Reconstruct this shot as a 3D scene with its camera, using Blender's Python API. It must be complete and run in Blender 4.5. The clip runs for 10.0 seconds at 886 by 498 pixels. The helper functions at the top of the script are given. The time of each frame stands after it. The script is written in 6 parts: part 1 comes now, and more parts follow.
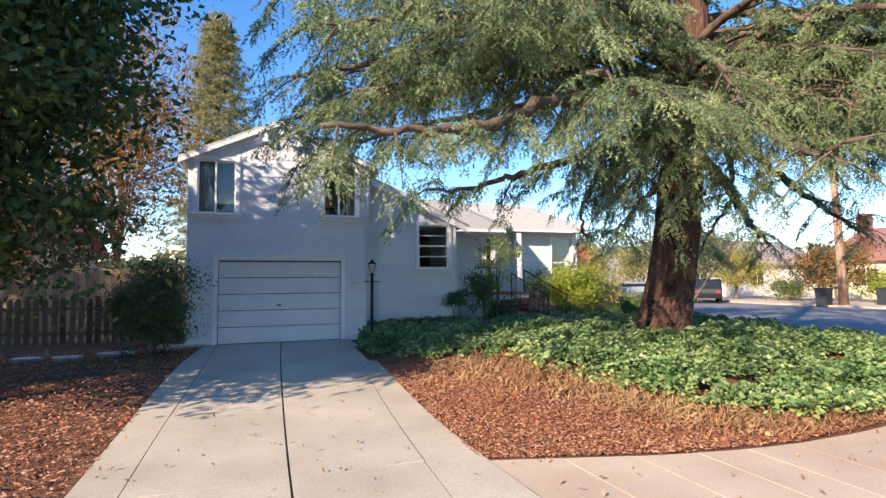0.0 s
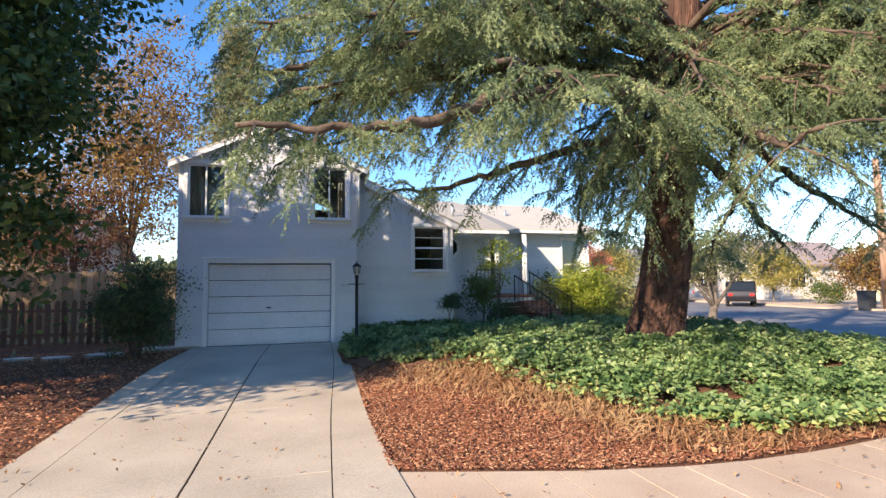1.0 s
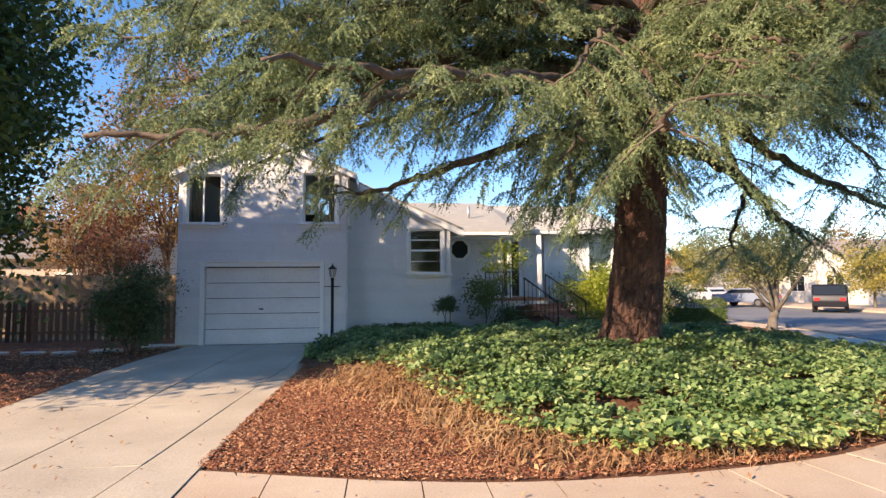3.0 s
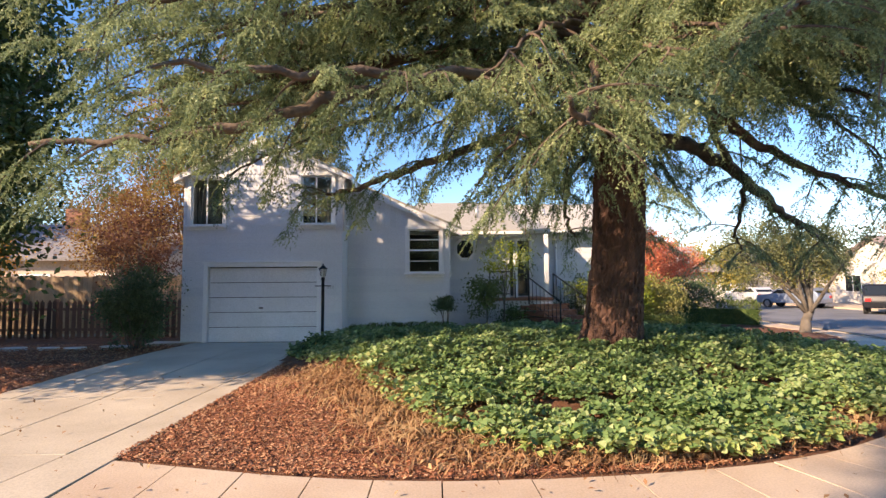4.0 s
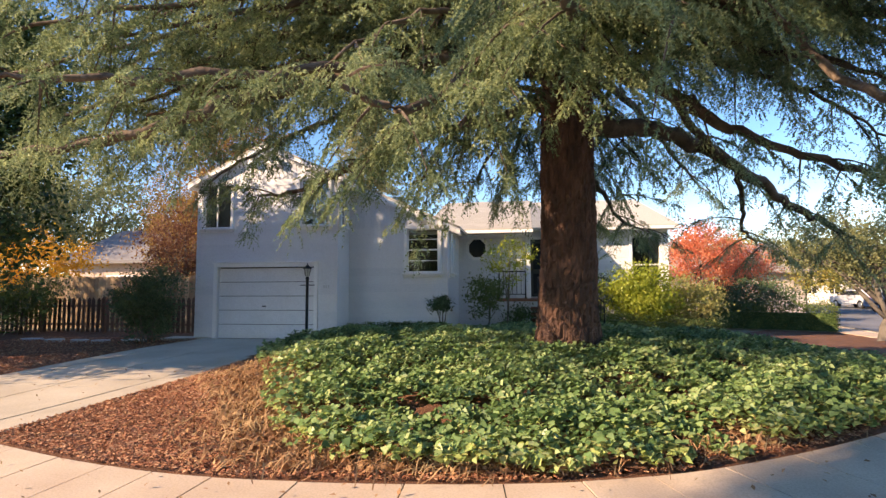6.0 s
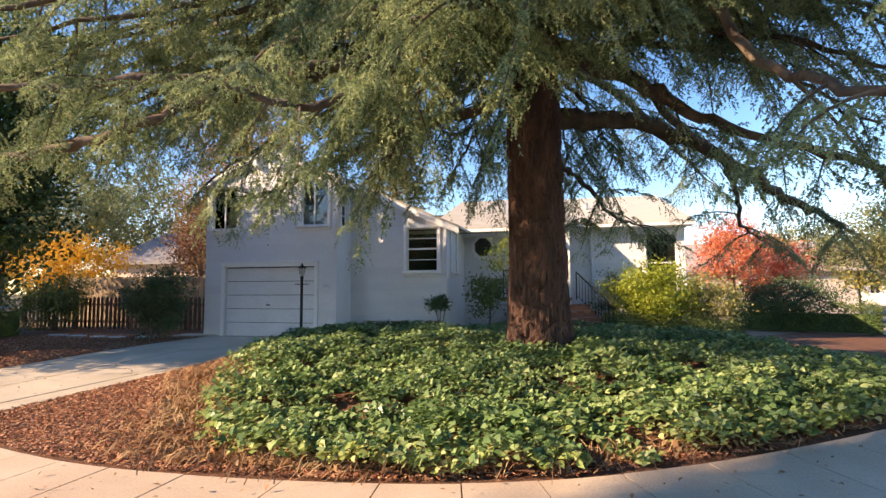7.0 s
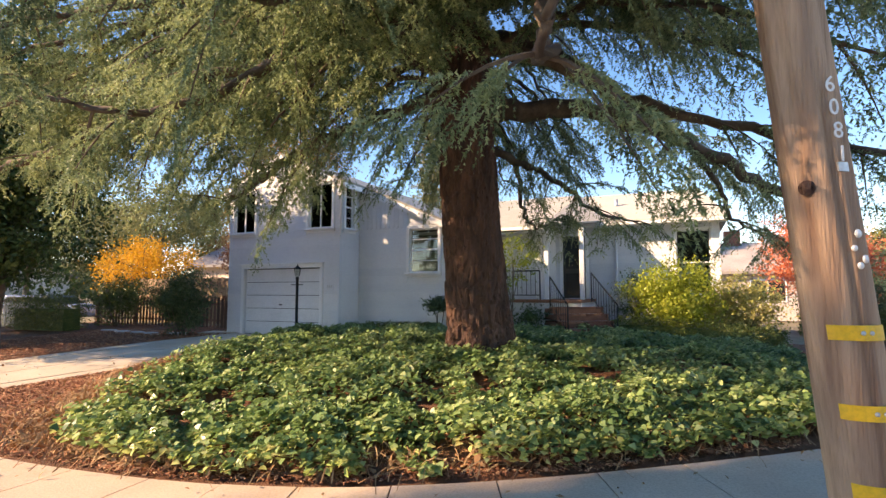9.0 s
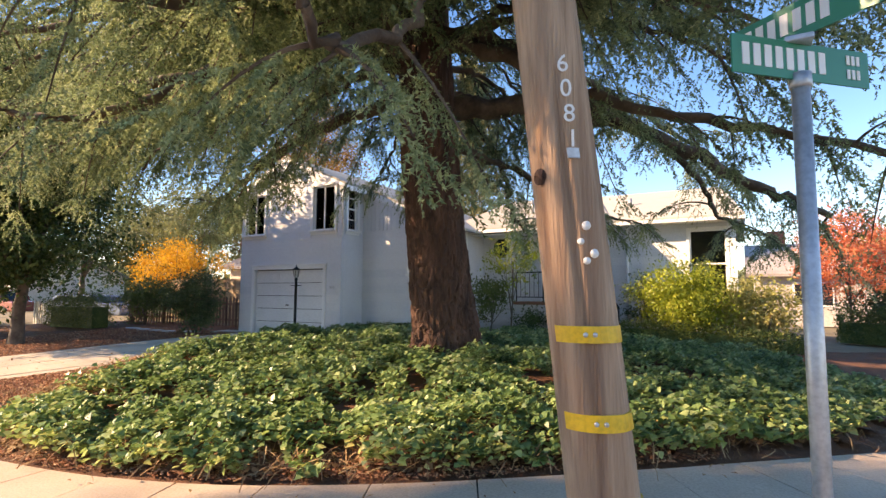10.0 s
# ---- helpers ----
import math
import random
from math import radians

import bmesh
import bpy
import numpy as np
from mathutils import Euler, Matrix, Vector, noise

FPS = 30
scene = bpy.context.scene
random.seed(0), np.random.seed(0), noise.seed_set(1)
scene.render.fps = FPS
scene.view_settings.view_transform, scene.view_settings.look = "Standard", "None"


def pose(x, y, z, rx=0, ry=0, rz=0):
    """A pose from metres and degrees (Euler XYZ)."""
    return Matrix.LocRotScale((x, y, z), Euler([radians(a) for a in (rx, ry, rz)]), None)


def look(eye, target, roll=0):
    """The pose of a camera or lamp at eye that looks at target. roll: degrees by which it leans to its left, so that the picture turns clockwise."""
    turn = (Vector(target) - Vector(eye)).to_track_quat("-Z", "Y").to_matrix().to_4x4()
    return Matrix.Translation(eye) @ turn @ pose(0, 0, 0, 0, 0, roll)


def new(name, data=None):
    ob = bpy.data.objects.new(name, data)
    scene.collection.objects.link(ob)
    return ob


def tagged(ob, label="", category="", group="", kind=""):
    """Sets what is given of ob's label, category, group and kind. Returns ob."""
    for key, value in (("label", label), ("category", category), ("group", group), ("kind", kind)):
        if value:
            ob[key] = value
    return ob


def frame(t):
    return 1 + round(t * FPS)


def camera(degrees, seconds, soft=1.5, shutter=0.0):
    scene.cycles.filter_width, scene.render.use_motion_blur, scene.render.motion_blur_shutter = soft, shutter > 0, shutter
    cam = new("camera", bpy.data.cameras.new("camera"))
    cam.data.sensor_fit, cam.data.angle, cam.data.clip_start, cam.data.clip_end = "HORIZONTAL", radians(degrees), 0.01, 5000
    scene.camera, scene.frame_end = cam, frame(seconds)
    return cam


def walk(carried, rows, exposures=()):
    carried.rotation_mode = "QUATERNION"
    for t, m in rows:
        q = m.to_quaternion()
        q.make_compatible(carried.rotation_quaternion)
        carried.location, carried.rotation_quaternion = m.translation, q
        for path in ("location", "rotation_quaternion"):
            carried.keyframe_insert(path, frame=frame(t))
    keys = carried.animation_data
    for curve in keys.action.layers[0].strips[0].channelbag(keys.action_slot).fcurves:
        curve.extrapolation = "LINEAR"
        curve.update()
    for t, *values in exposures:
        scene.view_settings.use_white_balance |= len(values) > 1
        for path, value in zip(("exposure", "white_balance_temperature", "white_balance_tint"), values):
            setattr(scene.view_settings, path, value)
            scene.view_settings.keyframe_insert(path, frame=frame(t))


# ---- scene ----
cam = camera(80.3, 10.0, soft=1.45)
METRES, EYE, TILT, LEAN, TURN = 12.32, 1.587, 0.0, 0.0, -19.8
ROWS = [
    (0.0, 0.0, 0.0, 0.0, 0.02, 3.35, 0.41),
    (0.5, 0.0429, 0.013, -0.0002, 1.91, 3.6, 0.41),
    (1.0, 0.0882, 0.0207, -0.0007, 4.03, 3.65, 0.46),
    (1.5, 0.1354, 0.0296, -0.0004, 6.37, 3.77, 0.49),
    (2.0, 0.1846, 0.038, -0.0022, 8.78, 3.92, 0.47),
    (2.5, 0.2334, 0.0497, -0.0034, 11.2, 4.04, 0.44),
    (4.0, 0.3805, 0.0914, -0.0065, 18.67, 4.18, 0.46),
    (4.5, 0.4271, 0.1113, -0.0081, 21.21, 4.26, 0.4),
    (5.0, 0.4737, 0.1322, -0.0087, 23.78, 4.3, 0.31),
    (5.5, 0.5186, 0.1586, -0.01, 26.33, 4.37, 0.26),
    (7.0, 0.6489, 0.2453, -0.0139, 34.13, 4.44, 0.27),
    (7.5, 0.6895, 0.2764, -0.0152, 36.74, 4.49, 0.23),
    (8.0, 0.7268, 0.3102, -0.0158, 39.41, 4.59, 0.16),
    (8.5, 0.7615, 0.3465, -0.0165, 41.94, 4.63, 0.1),
    (9.0, 0.7924, 0.3811, -0.0165, 44.36, 4.69, 0.03),
    (9.5, 0.8249, 0.4186, -0.0175, 46.95, 4.72, -0.09),
    (10.0, 0.8553, 0.458, -0.018, 49.44, 4.92, -0.3),
]
walk(cam, [(t, pose(0, 0, EYE, TILT, LEAN, TURN) @ pose(METRES * x, METRES * y, METRES * z, 90 + pitch, roll, yaw)) for t, x, y, z, yaw, pitch, roll in ROWS],
     exposures=[(0.0, 1.02, 6900, 15), (4.0, 1.07, 8200, 21), (7.5, 1.2, 8800, 22), (10.0, 1.4, 9600, 24)])

# ---- world and sun ----
SUN_AZ, SUN_EL = 58.0, 25.0
to_sun = Vector((-math.sin(radians(SUN_AZ)) * math.cos(radians(SUN_EL)), -math.cos(radians(SUN_AZ)) * math.cos(radians(SUN_EL)), math.sin(radians(SUN_EL))))
world = bpy.data.worlds.new("sky")
scene.world = world
world.use_nodes = True
wn = world.node_tree.nodes
sky = wn.new("ShaderNodeTexSky")
sky.sky_type = "NISHITA"
sky.sun_disc = False
sky.sun_elevation = radians(SUN_EL)
sky.sun_rotation = radians(180 + SUN_AZ)
sky.air_density, sky.dust_density, sky.ozone_density = 0.9, 0.0, 3.0
wn["Background"].inputs["Strength"].default_value = 0.165
hs = wn.new("ShaderNodeHueSaturation")
hs.inputs["Saturation"].default_value, hs.inputs["Hue"].default_value = 1.25, 0.504
world.node_tree.links.new(sky.outputs["Color"], hs.inputs["Color"])
world.node_tree.links.new(hs.outputs["Color"], wn["Background"].inputs["Color"])
sun_data = bpy.data.lights.new("sun", "SUN")
sun_data.energy, sun_data.angle, sun_data.color = 5.0, radians(0.53), (1.0, 0.86, 0.68)
sun = new("sun", sun_data)
sun.matrix_world = look(tuple(to_sun * 60), (0, 0, 0))


# ---- materials ----
def mat(name, a, b, scale=3.0, fine=40.0, rough=0.7, bump=0.2, metal=0.0, stretch=(1, 1, 1), island=0.0, rand=0.0, c=None, detail=5.0, bump_dist=0.01):
    """Two-scale surface: colours a to b by coarse noise, c by spots, fine grain in value and relief."""
    m = bpy.data.materials.new(name)
    m.use_nodes = True
    nt = m.node_tree
    N, L = nt.nodes, nt.links
    p = N["Principled BSDF"]
    tc = N.new("ShaderNodeTexCoord")
    mp = N.new("ShaderNodeMapping")
    mp.inputs["Scale"].default_value = stretch
    L.new(tc.outputs["Object"], mp.inputs["Vector"])
    n1 = N.new("ShaderNodeTexNoise")
    n1.inputs["Scale"].default_value, n1.inputs["Detail"].default_value = scale, detail
    n2 = N.new("ShaderNodeTexNoise")
    n2.inputs["Scale"].default_value, n2.inputs["Detail"].default_value = fine, 3.0
    for n in (n1, n2):
        L.new(mp.outputs[0], n.inputs["Vector"])
    r = N.new("ShaderNodeValToRGB")
    r.color_ramp.elements[0].position, r.color_ramp.elements[1].position = 0.33, 0.67
    r.color_ramp.elements[0].color, r.color_ramp.elements[1].color = (*a, 1), (*b, 1)
    if c:
        e = r.color_ramp.elements.new(0.74)
        e.color = (*c, 1)
    fac = n1.outputs["Fac"]
    if island or rand:
        src = N.new("ShaderNodeNewGeometry").outputs["Random Per Island"] if island else N.new("ShaderNodeObjectInfo").outputs["Random"]
        mx = N.new("ShaderNodeMath")
        mx.operation = "MULTIPLY_ADD"
        sub = N.new("ShaderNodeMath")
        sub.operation = "SUBTRACT"
        sub.inputs[1].default_value = 0.5
        L.new(src, sub.inputs[0])
        L.new(sub.outputs[0], mx.inputs[0])
        mx.inputs[1].default_value = island or rand
        L.new(fac, mx.inputs[2])
        fac = mx.outputs[0]
    L.new(fac, r.inputs["Fac"])
    g = N.new("ShaderNodeMix")
    g.data_type, g.blend_type = "RGBA", "MULTIPLY"
    g.inputs["Factor"].default_value = 0.35
    L.new(r.outputs["Color"], g.inputs["A"])
    gr = N.new("ShaderNodeValToRGB")
    gr.color_ramp.elements[0].position, gr.color_ramp.elements[1].position = 0.3, 0.6
    gr.color_ramp.elements[0].color = (0.45, 0.45, 0.45, 1)
    L.new(n2.outputs["Fac"], gr.inputs["Fac"])
    L.new(gr.outputs["Color"], g.inputs["B"])
    L.new(g.outputs["Result"], p.inputs["Base Color"])
    p.inputs["Roughness"].default_value, p.inputs["Metallic"].default_value = rough, metal
    if bump:
        bp = N.new("ShaderNodeBump")
        bp.inputs["Strength"].default_value, bp.inputs["Distance"].default_value = bump, bump_dist
        L.new(n2.outputs["Fac"], bp.inputs["Height"])
        L.new(bp.outputs["Normal"], p.inputs["Normal"])
    return m


def leaf_mat(name, cols, rough=0.55, trans=0.35, tint=1.0, spread=2.2, island=0.55, swing=1.3):
    """Leaves: colour by island and by a coarse noise, light passing through."""
    m = bpy.data.materials.new(name)
    m.use_nodes = True
    nt = m.node_tree
    N, L = nt.nodes, nt.links
    p = N["Principled BSDF"]
    geo = N.new("ShaderNodeNewGeometry")
    tc = N.new("ShaderNodeTexCoord")
    n1 = N.new("ShaderNodeTexNoise")
    n1.inputs["Scale"].default_value, n1.inputs["Detail"].default_value = spread, 2.0
    L.new(tc.outputs["Object"], n1.inputs["Vector"])
    mx = N.new("ShaderNodeMath")
    mx.operation = "MULTIPLY_ADD"
    L.new(geo.outputs["Random Per Island"], mx.inputs[0])
    mx.inputs[1].default_value = island
    ad = N.new("ShaderNodeMath")
    ad.operation = "MULTIPLY_ADD"
    L.new(n1.outputs["Fac"], ad.inputs[0])
    ad.inputs[1].default_value, ad.inputs[2].default_value = swing, 0.5 - swing / 2 - island / 2
    L.new(ad.outputs[0], mx.inputs[2])
    r = N.new("ShaderNodeValToRGB")
    r.color_ramp.elements[0].color, r.color_ramp.elements[1].color = (*cols[0], 1), (*cols[-1], 1)
    for i, col in enumerate(cols[1:-1]):
        e = r.color_ramp.elements.new((i + 1) / (len(cols) - 1))
        e.color = (*col, 1)
    L.new(mx.outputs[0], r.inputs["Fac"])
    L.new(r.outputs["Color"], p.inputs["Base Color"])
    p.inputs["Roughness"].default_value = rough
    p.inputs["Specular IOR Level"].default_value = 0.3
    tr = N.new("ShaderNodeBsdfTranslucent")
    L.new(r.outputs["Color"], tr.inputs["Color"])
    sh = N.new("ShaderNodeMixShader")
    sh.inputs[0].default_value = trans
    L.new(p.outputs[0], sh.inputs[1])
    L.new(tr.outputs[0], sh.inputs[2])
    L.new(sh.outputs[0], N["Material Output"].inputs["Surface"])
    return m


def plain(name, col, rough=0.5, metal=0.0, spec=0.5):
    m = bpy.data.materials.new(name)
    m.use_nodes = True
    p = m.node_tree.nodes["Principled BSDF"]
    p.inputs["Base Color"].default_value = (*col, 1)
    p.inputs["Roughness"].default_value, p.inputs["Metallic"].default_value = rough, metal
    p.inputs["Specular IOR Level"].default_value = spec
    return m


def glass_mat(name):
    m = bpy.data.materials.new(name)
    m.use_nodes = True
    N, L = m.node_tree.nodes, m.node_tree.links
    gl = N.new("ShaderNodeBsdfGlossy")
    gl.inputs["Roughness"].default_value = 0.02
    tp = N.new("ShaderNodeBsdfTransparent")
    tp.inputs["Color"].default_value = (0.85, 0.88, 0.88, 1)
    fr = N.new("ShaderNodeFresnel")
    fr.inputs["IOR"].default_value = 1.65
    mx = N.new("ShaderNodeMixShader")
    L.new(fr.outputs[0], mx.inputs[0])
    L.new(tp.outputs[0], mx.inputs[1])
    L.new(gl.outputs[0], mx.inputs[2])
    L.new(mx.outputs[0], N["Material Output"].inputs["Surface"])
    return m


M_PAINT = mat("wall_paint", (0.7, 0.72, 0.75), (0.77, 0.78, 0.8), 1.2, 60, 0.6, 0.12, rand=0.5)
M_TRIM = mat("white_trim_paint", (0.87, 0.87, 0.87), (0.91, 0.91, 0.9), 2.0, 50, 0.45, 0.06)
M_GARAGE = mat("garage_door_paint", (0.76, 0.77, 0.78), (0.83, 0.83, 0.84), 1.5, 50, 0.5, 0.08)
M_ROOF = mat("roof_shingle", (0.4, 0.375, 0.32), (0.52, 0.49, 0.42), 2.0, 60, 0.9, 0.4, rand=0.8)
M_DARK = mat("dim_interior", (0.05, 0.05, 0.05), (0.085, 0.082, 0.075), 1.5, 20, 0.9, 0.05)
M_GLASS = glass_mat("window_glass")
M_CURTAIN = mat("curtain_cloth", (0.3, 0.29, 0.27), (0.4, 0.39, 0.36), 3, 30, 0.9, 0.1)
M_CONC = mat("concrete", (0.45, 0.385, 0.305), (0.59, 0.515, 0.415), 0.9, 55, 0.85, 0.25, c=(0.36, 0.34, 0.3))
M_WALK = mat("sidewalk_concrete", (0.52, 0.39, 0.29), (0.64, 0.51, 0.39), 1.1, 60, 0.85, 0.25, c=(0.4, 0.37, 0.32))
M_JOINT = plain("joint_dirt_gap_shade", (0.05, 0.045, 0.035), 0.95)
M_ASPHALT = mat("asphalt", (0.15, 0.15, 0.155), (0.22, 0.22, 0.22), 0.5, 90, 0.85, 0.3)
M_SOIL = mat("mulch_soil", (0.12, 0.05, 0.025), (0.22, 0.09, 0.045), 6, 70, 0.95, 0.8, bump_dist=0.03)
M_CHIP = mat("bark_chip", (0.25, 0.088, 0.043), (0.46, 0.19, 0.1), 4, 60, 0.9, 0.3, island=0.8, c=(0.55, 0.3, 0.17))
M_EARTH = mat("dry_earth", (0.16, 0.13, 0.08), (0.26, 0.22, 0.13), 0.4, 20, 0.95, 0.4, c=(0.12, 0.14, 0.06))
M_BARK = mat("cedar_bark", (0.06, 0.032, 0.024), (0.17, 0.085, 0.06), 3.2, 16, 0.95, 1.0, stretch=(2.2, 2.2, 0.45), bump_dist=0.05, c=(0.26, 0.14, 0.09))
M_LIMB = mat("limb_bark", (0.08, 0.052, 0.038), (0.18, 0.13, 0.095), 4, 25, 0.95, 0.7, bump_dist=0.02)
M_GREYBARK = mat("grey_bark", (0.1, 0.085, 0.07), (0.2, 0.17, 0.14), 5, 30, 0.95, 0.6, bump_dist=0.02)
M_NEEDLE = leaf_mat("cedar_needles", [(0.042, 0.076, 0.036), (0.145, 0.205, 0.103), (0.33, 0.395, 0.2), (0.56, 0.59, 0.3)], 0.5, 0.43, spread=2.4, island=0.35, swing=1.6)
M_IVY = leaf_mat("ivy_leaves", [(0.055, 0.12, 0.046), (0.145, 0.245, 0.09), (0.27, 0.385, 0.155), (0.48, 0.55, 0.27)], 0.35, 0.33, spread=1.6, island=0.7)
M_IVY2 = leaf_mat("yellow_sunlit_ivy_leaves", [(0.16, 0.26, 0.08), (0.34, 0.44, 0.14), (0.52, 0.56, 0.22), (0.62, 0.56, 0.26)], 0.4, 0.4, spread=1.5)
M_DRY = leaf_mat("dry_vines", [(0.22, 0.1, 0.05), (0.36, 0.2, 0.1), (0.48, 0.34, 0.18)], 0.8, 0.1)
M_DARKLEAF = leaf_mat("dark_leaves", [(0.028, 0.062, 0.02), (0.065, 0.118, 0.038), (0.13, 0.185, 0.055)], 0.4, 0.25)
M_BUSHLEAF = leaf_mat("bush_leaves", [(0.04, 0.08, 0.04), (0.08, 0.13, 0.06), (0.13, 0.18, 0.08)], 0.5, 0.25)
M_YELLOWBUSH = leaf_mat("yellow_green_leaves", [(0.14, 0.2, 0.03), (0.3, 0.36, 0.05), (0.5, 0.5, 0.1)], 0.5, 0.4)
M_PALEBUSH = leaf_mat("pale_leaves", [(0.22, 0.25, 0.07), (0.42, 0.4, 0.14), (0.55, 0.45, 0.2)], 0.5, 0.4)
M_ORANGE = leaf_mat("autumn_orange_leaves", [(0.12, 0.06, 0.03), (0.26, 0.13, 0.06), (0.36, 0.25, 0.07), (0.2, 0.1, 0.07)], 0.6, 0.4)
M_GOLD = leaf_mat("autumn_gold_leaves", [(0.5, 0.22, 0.03), (0.65, 0.36, 0.04), (0.7, 0.45, 0.06)], 0.6, 0.4)
M_RED = leaf_mat("autumn_red_leaves", [(0.6, 0.15, 0.08), (0.76, 0.27, 0.15), (0.78, 0.38, 0.2)], 0.6, 0.45)
M_PURPLE = leaf_mat("plum_leaves", [(0.07, 0.03, 0.03), (0.16, 0.07, 0.05), (0.3, 0.16, 0.08)], 0.6, 0.3)
M_OLIVE = leaf_mat("olive_leaves", [(0.1, 0.13, 0.06), (0.2, 0.22, 0.1), (0.3, 0.29, 0.13)], 0.6, 0.35)
M_YTREE = leaf_mat("yellowing_leaves", [(0.2, 0.2, 0.06), (0.38, 0.34, 0.09), (0.48, 0.36, 0.1)], 0.6, 0.4)
M_PINE = leaf_mat("pine_needles", [(0.16, 0.17, 0.08), (0.3, 0.29, 0.14), (0.42, 0.36, 0.18)], 0.6, 0.35)
M_BOX = leaf_mat("boxwood_leaves", [(0.06, 0.1, 0.03), (0.12, 0.17, 0.05), (0.2, 0.24, 0.08)], 0.5, 0.3)
M_FENCE = mat("weathered_fence", (0.1, 0.055, 0.04), (0.19, 0.11, 0.08), 3, 40, 0.9, 0.4, stretch=(1, 1, 0.2), rand=1.0)
M_TANFENCE = mat("tan_fence", (0.3, 0.2, 0.12), (0.42, 0.3, 0.19), 3, 40, 0.9, 0.4, stretch=(1, 1, 0.2), rand=0.8)
M_WHITEFENCE = mat("grey_white_fence", (0.5, 0.49, 0.45), (0.6, 0.59, 0.55), 3, 40, 0.8, 0.2)
M_IRON = plain("black_iron", (0.015, 0.016, 0.018), 0.45, 0.6)
M_BRICK = mat("brick_red", (0.22, 0.09, 0.06), (0.36, 0.16, 0.1), 5, 50, 0.9, 0.4, rand=1.0)
M_MORTAR = plain("mortar", (0.35, 0.32, 0.28), 0.95)
M_POLE = mat("pole_wood", (0.25, 0.135, 0.083), (0.53, 0.35, 0.23), 2.6, 24, 0.85, 0.7, stretch=(4.5, 4.5, 0.2), bump_dist=0.015, c=(0.42, 0.3, 0.2))
M_YELLOW = mat("yellow_band", (0.78, 0.42, 0.02), (0.85, 0.5, 0.03), 12, 60, 0.5, 0.05)
M_GALV = mat("galvanised_steel", (0.45, 0.47, 0.48), (0.58, 0.59, 0.6), 6, 50, 0.45, 0.05, metal=0.6)
M_SIGN = plain("sign_green", (0.0, 0.22, 0.13), 0.35)
M_WHITE = plain("sign_white", (0.78, 0.78, 0.75), 0.5)
M_STONE = mat("paving_stone", (0.45, 0.45, 0.45), (0.6, 0.6, 0.58), 4, 50, 0.85, 0.2)
M_TYRE = plain("tyre_rubber", (0.02, 0.02, 0.02), 0.8)
M_CARGLASS = plain("car_glass", (0.02, 0.025, 0.03), 0.08)
M_CHROME = plain("wheel_rim", (0.5, 0.5, 0.52), 0.3, 0.9)
M_LAMPGLASS = plain("lamp_glass", (0.5, 0.52, 0.5), 0.15)


# ---- mesh helpers ----
def link(name, verts, faces, material, parent=None, label="", smooth=False):
    me = bpy.data.meshes.new(name)
    me.from_pydata([tuple(v) for v in verts] if not isinstance(verts, np.ndarray) else verts.tolist(), [], faces if isinstance(faces, list) else faces.tolist())
    if material:
        me.materials.append(material)
    if smooth:
        me.shade_smooth()
    ob = new(name, me)
    if parent:
        ob.parent = parent
    if label:
        tagged(ob, label)
    return ob


def part(name, bm, material, parent=None, label="", smooth=False):
    me = bpy.data.meshes.new(name)
    bm.to_mesh(me)
    bm.free()
    me.materials.append(material)
    if smooth:
        me.shade_smooth()
    ob = new(name, me)
    if parent:
        ob.parent = parent
    if label:
        tagged(ob, label)
    return ob


def thing(name, label, category, group="", kind=""):
    """An empty that holds the parts of one thing."""
    return tagged(new(name), label, category, group, kind)


def add_box(bm, x0, x1, y0, y1, z0, z1, bevel=0.0, m=None):
    r = bmesh.ops.create_cube(bm, size=1.0)
    mx = Matrix.Translation(((x0 + x1) / 2, (y0 + y1) / 2, (z0 + z1) / 2)) @ Matrix.Diagonal((abs(x1 - x0), abs(y1 - y0), abs(z1 - z0), 1))
    bmesh.ops.transform(bm, matrix=(m @ mx) if m else mx, verts=r["verts"])
    if bevel:
        es = list({e for v in r["verts"] for e in v.link_edges})
        bmesh.ops.bevel(bm, geom=es, offset=bevel, segments=2, affect="EDGES", profile=0.5)
    return bm


def box(name, x0, x1, y0, y1, z0, z1, material, parent=None, bevel=0.0, label="", m=None):
    return part(name, add_box(bmesh.new(), x0, x1, y0, y1, z0, z1, bevel, m), material, parent, label)


def prism(name, outline, axis, a, b, material, parent=None, label=""):
    """An outline pulled along an axis: 'y' takes (x, z) corners, 'z' takes (x, y), 'x' takes (y, z)."""
    n = len(outline)

    def at(p, d):
        return {"y": (p[0], d, p[1]), "z": (p[0], p[1], d), "x": (d, p[0], p[1])}[axis]
    v = [at(p, a) for p in outline] + [at(p, b) for p in outline]
    f = [list(range(n)), list(range(2 * n - 1, n - 1, -1))] + [[i, i + n, (i + 1) % n + n, (i + 1) % n] for i in range(n)]
    bm = bmesh.new()
    vs = [bm.verts.new(q) for q in v]
    for q in f:
        bm.faces.new([vs[i] for i in q])
    bmesh.ops.recalc_face_normals(bm, faces=bm.faces)
    return part(name, bm, material, parent, label)


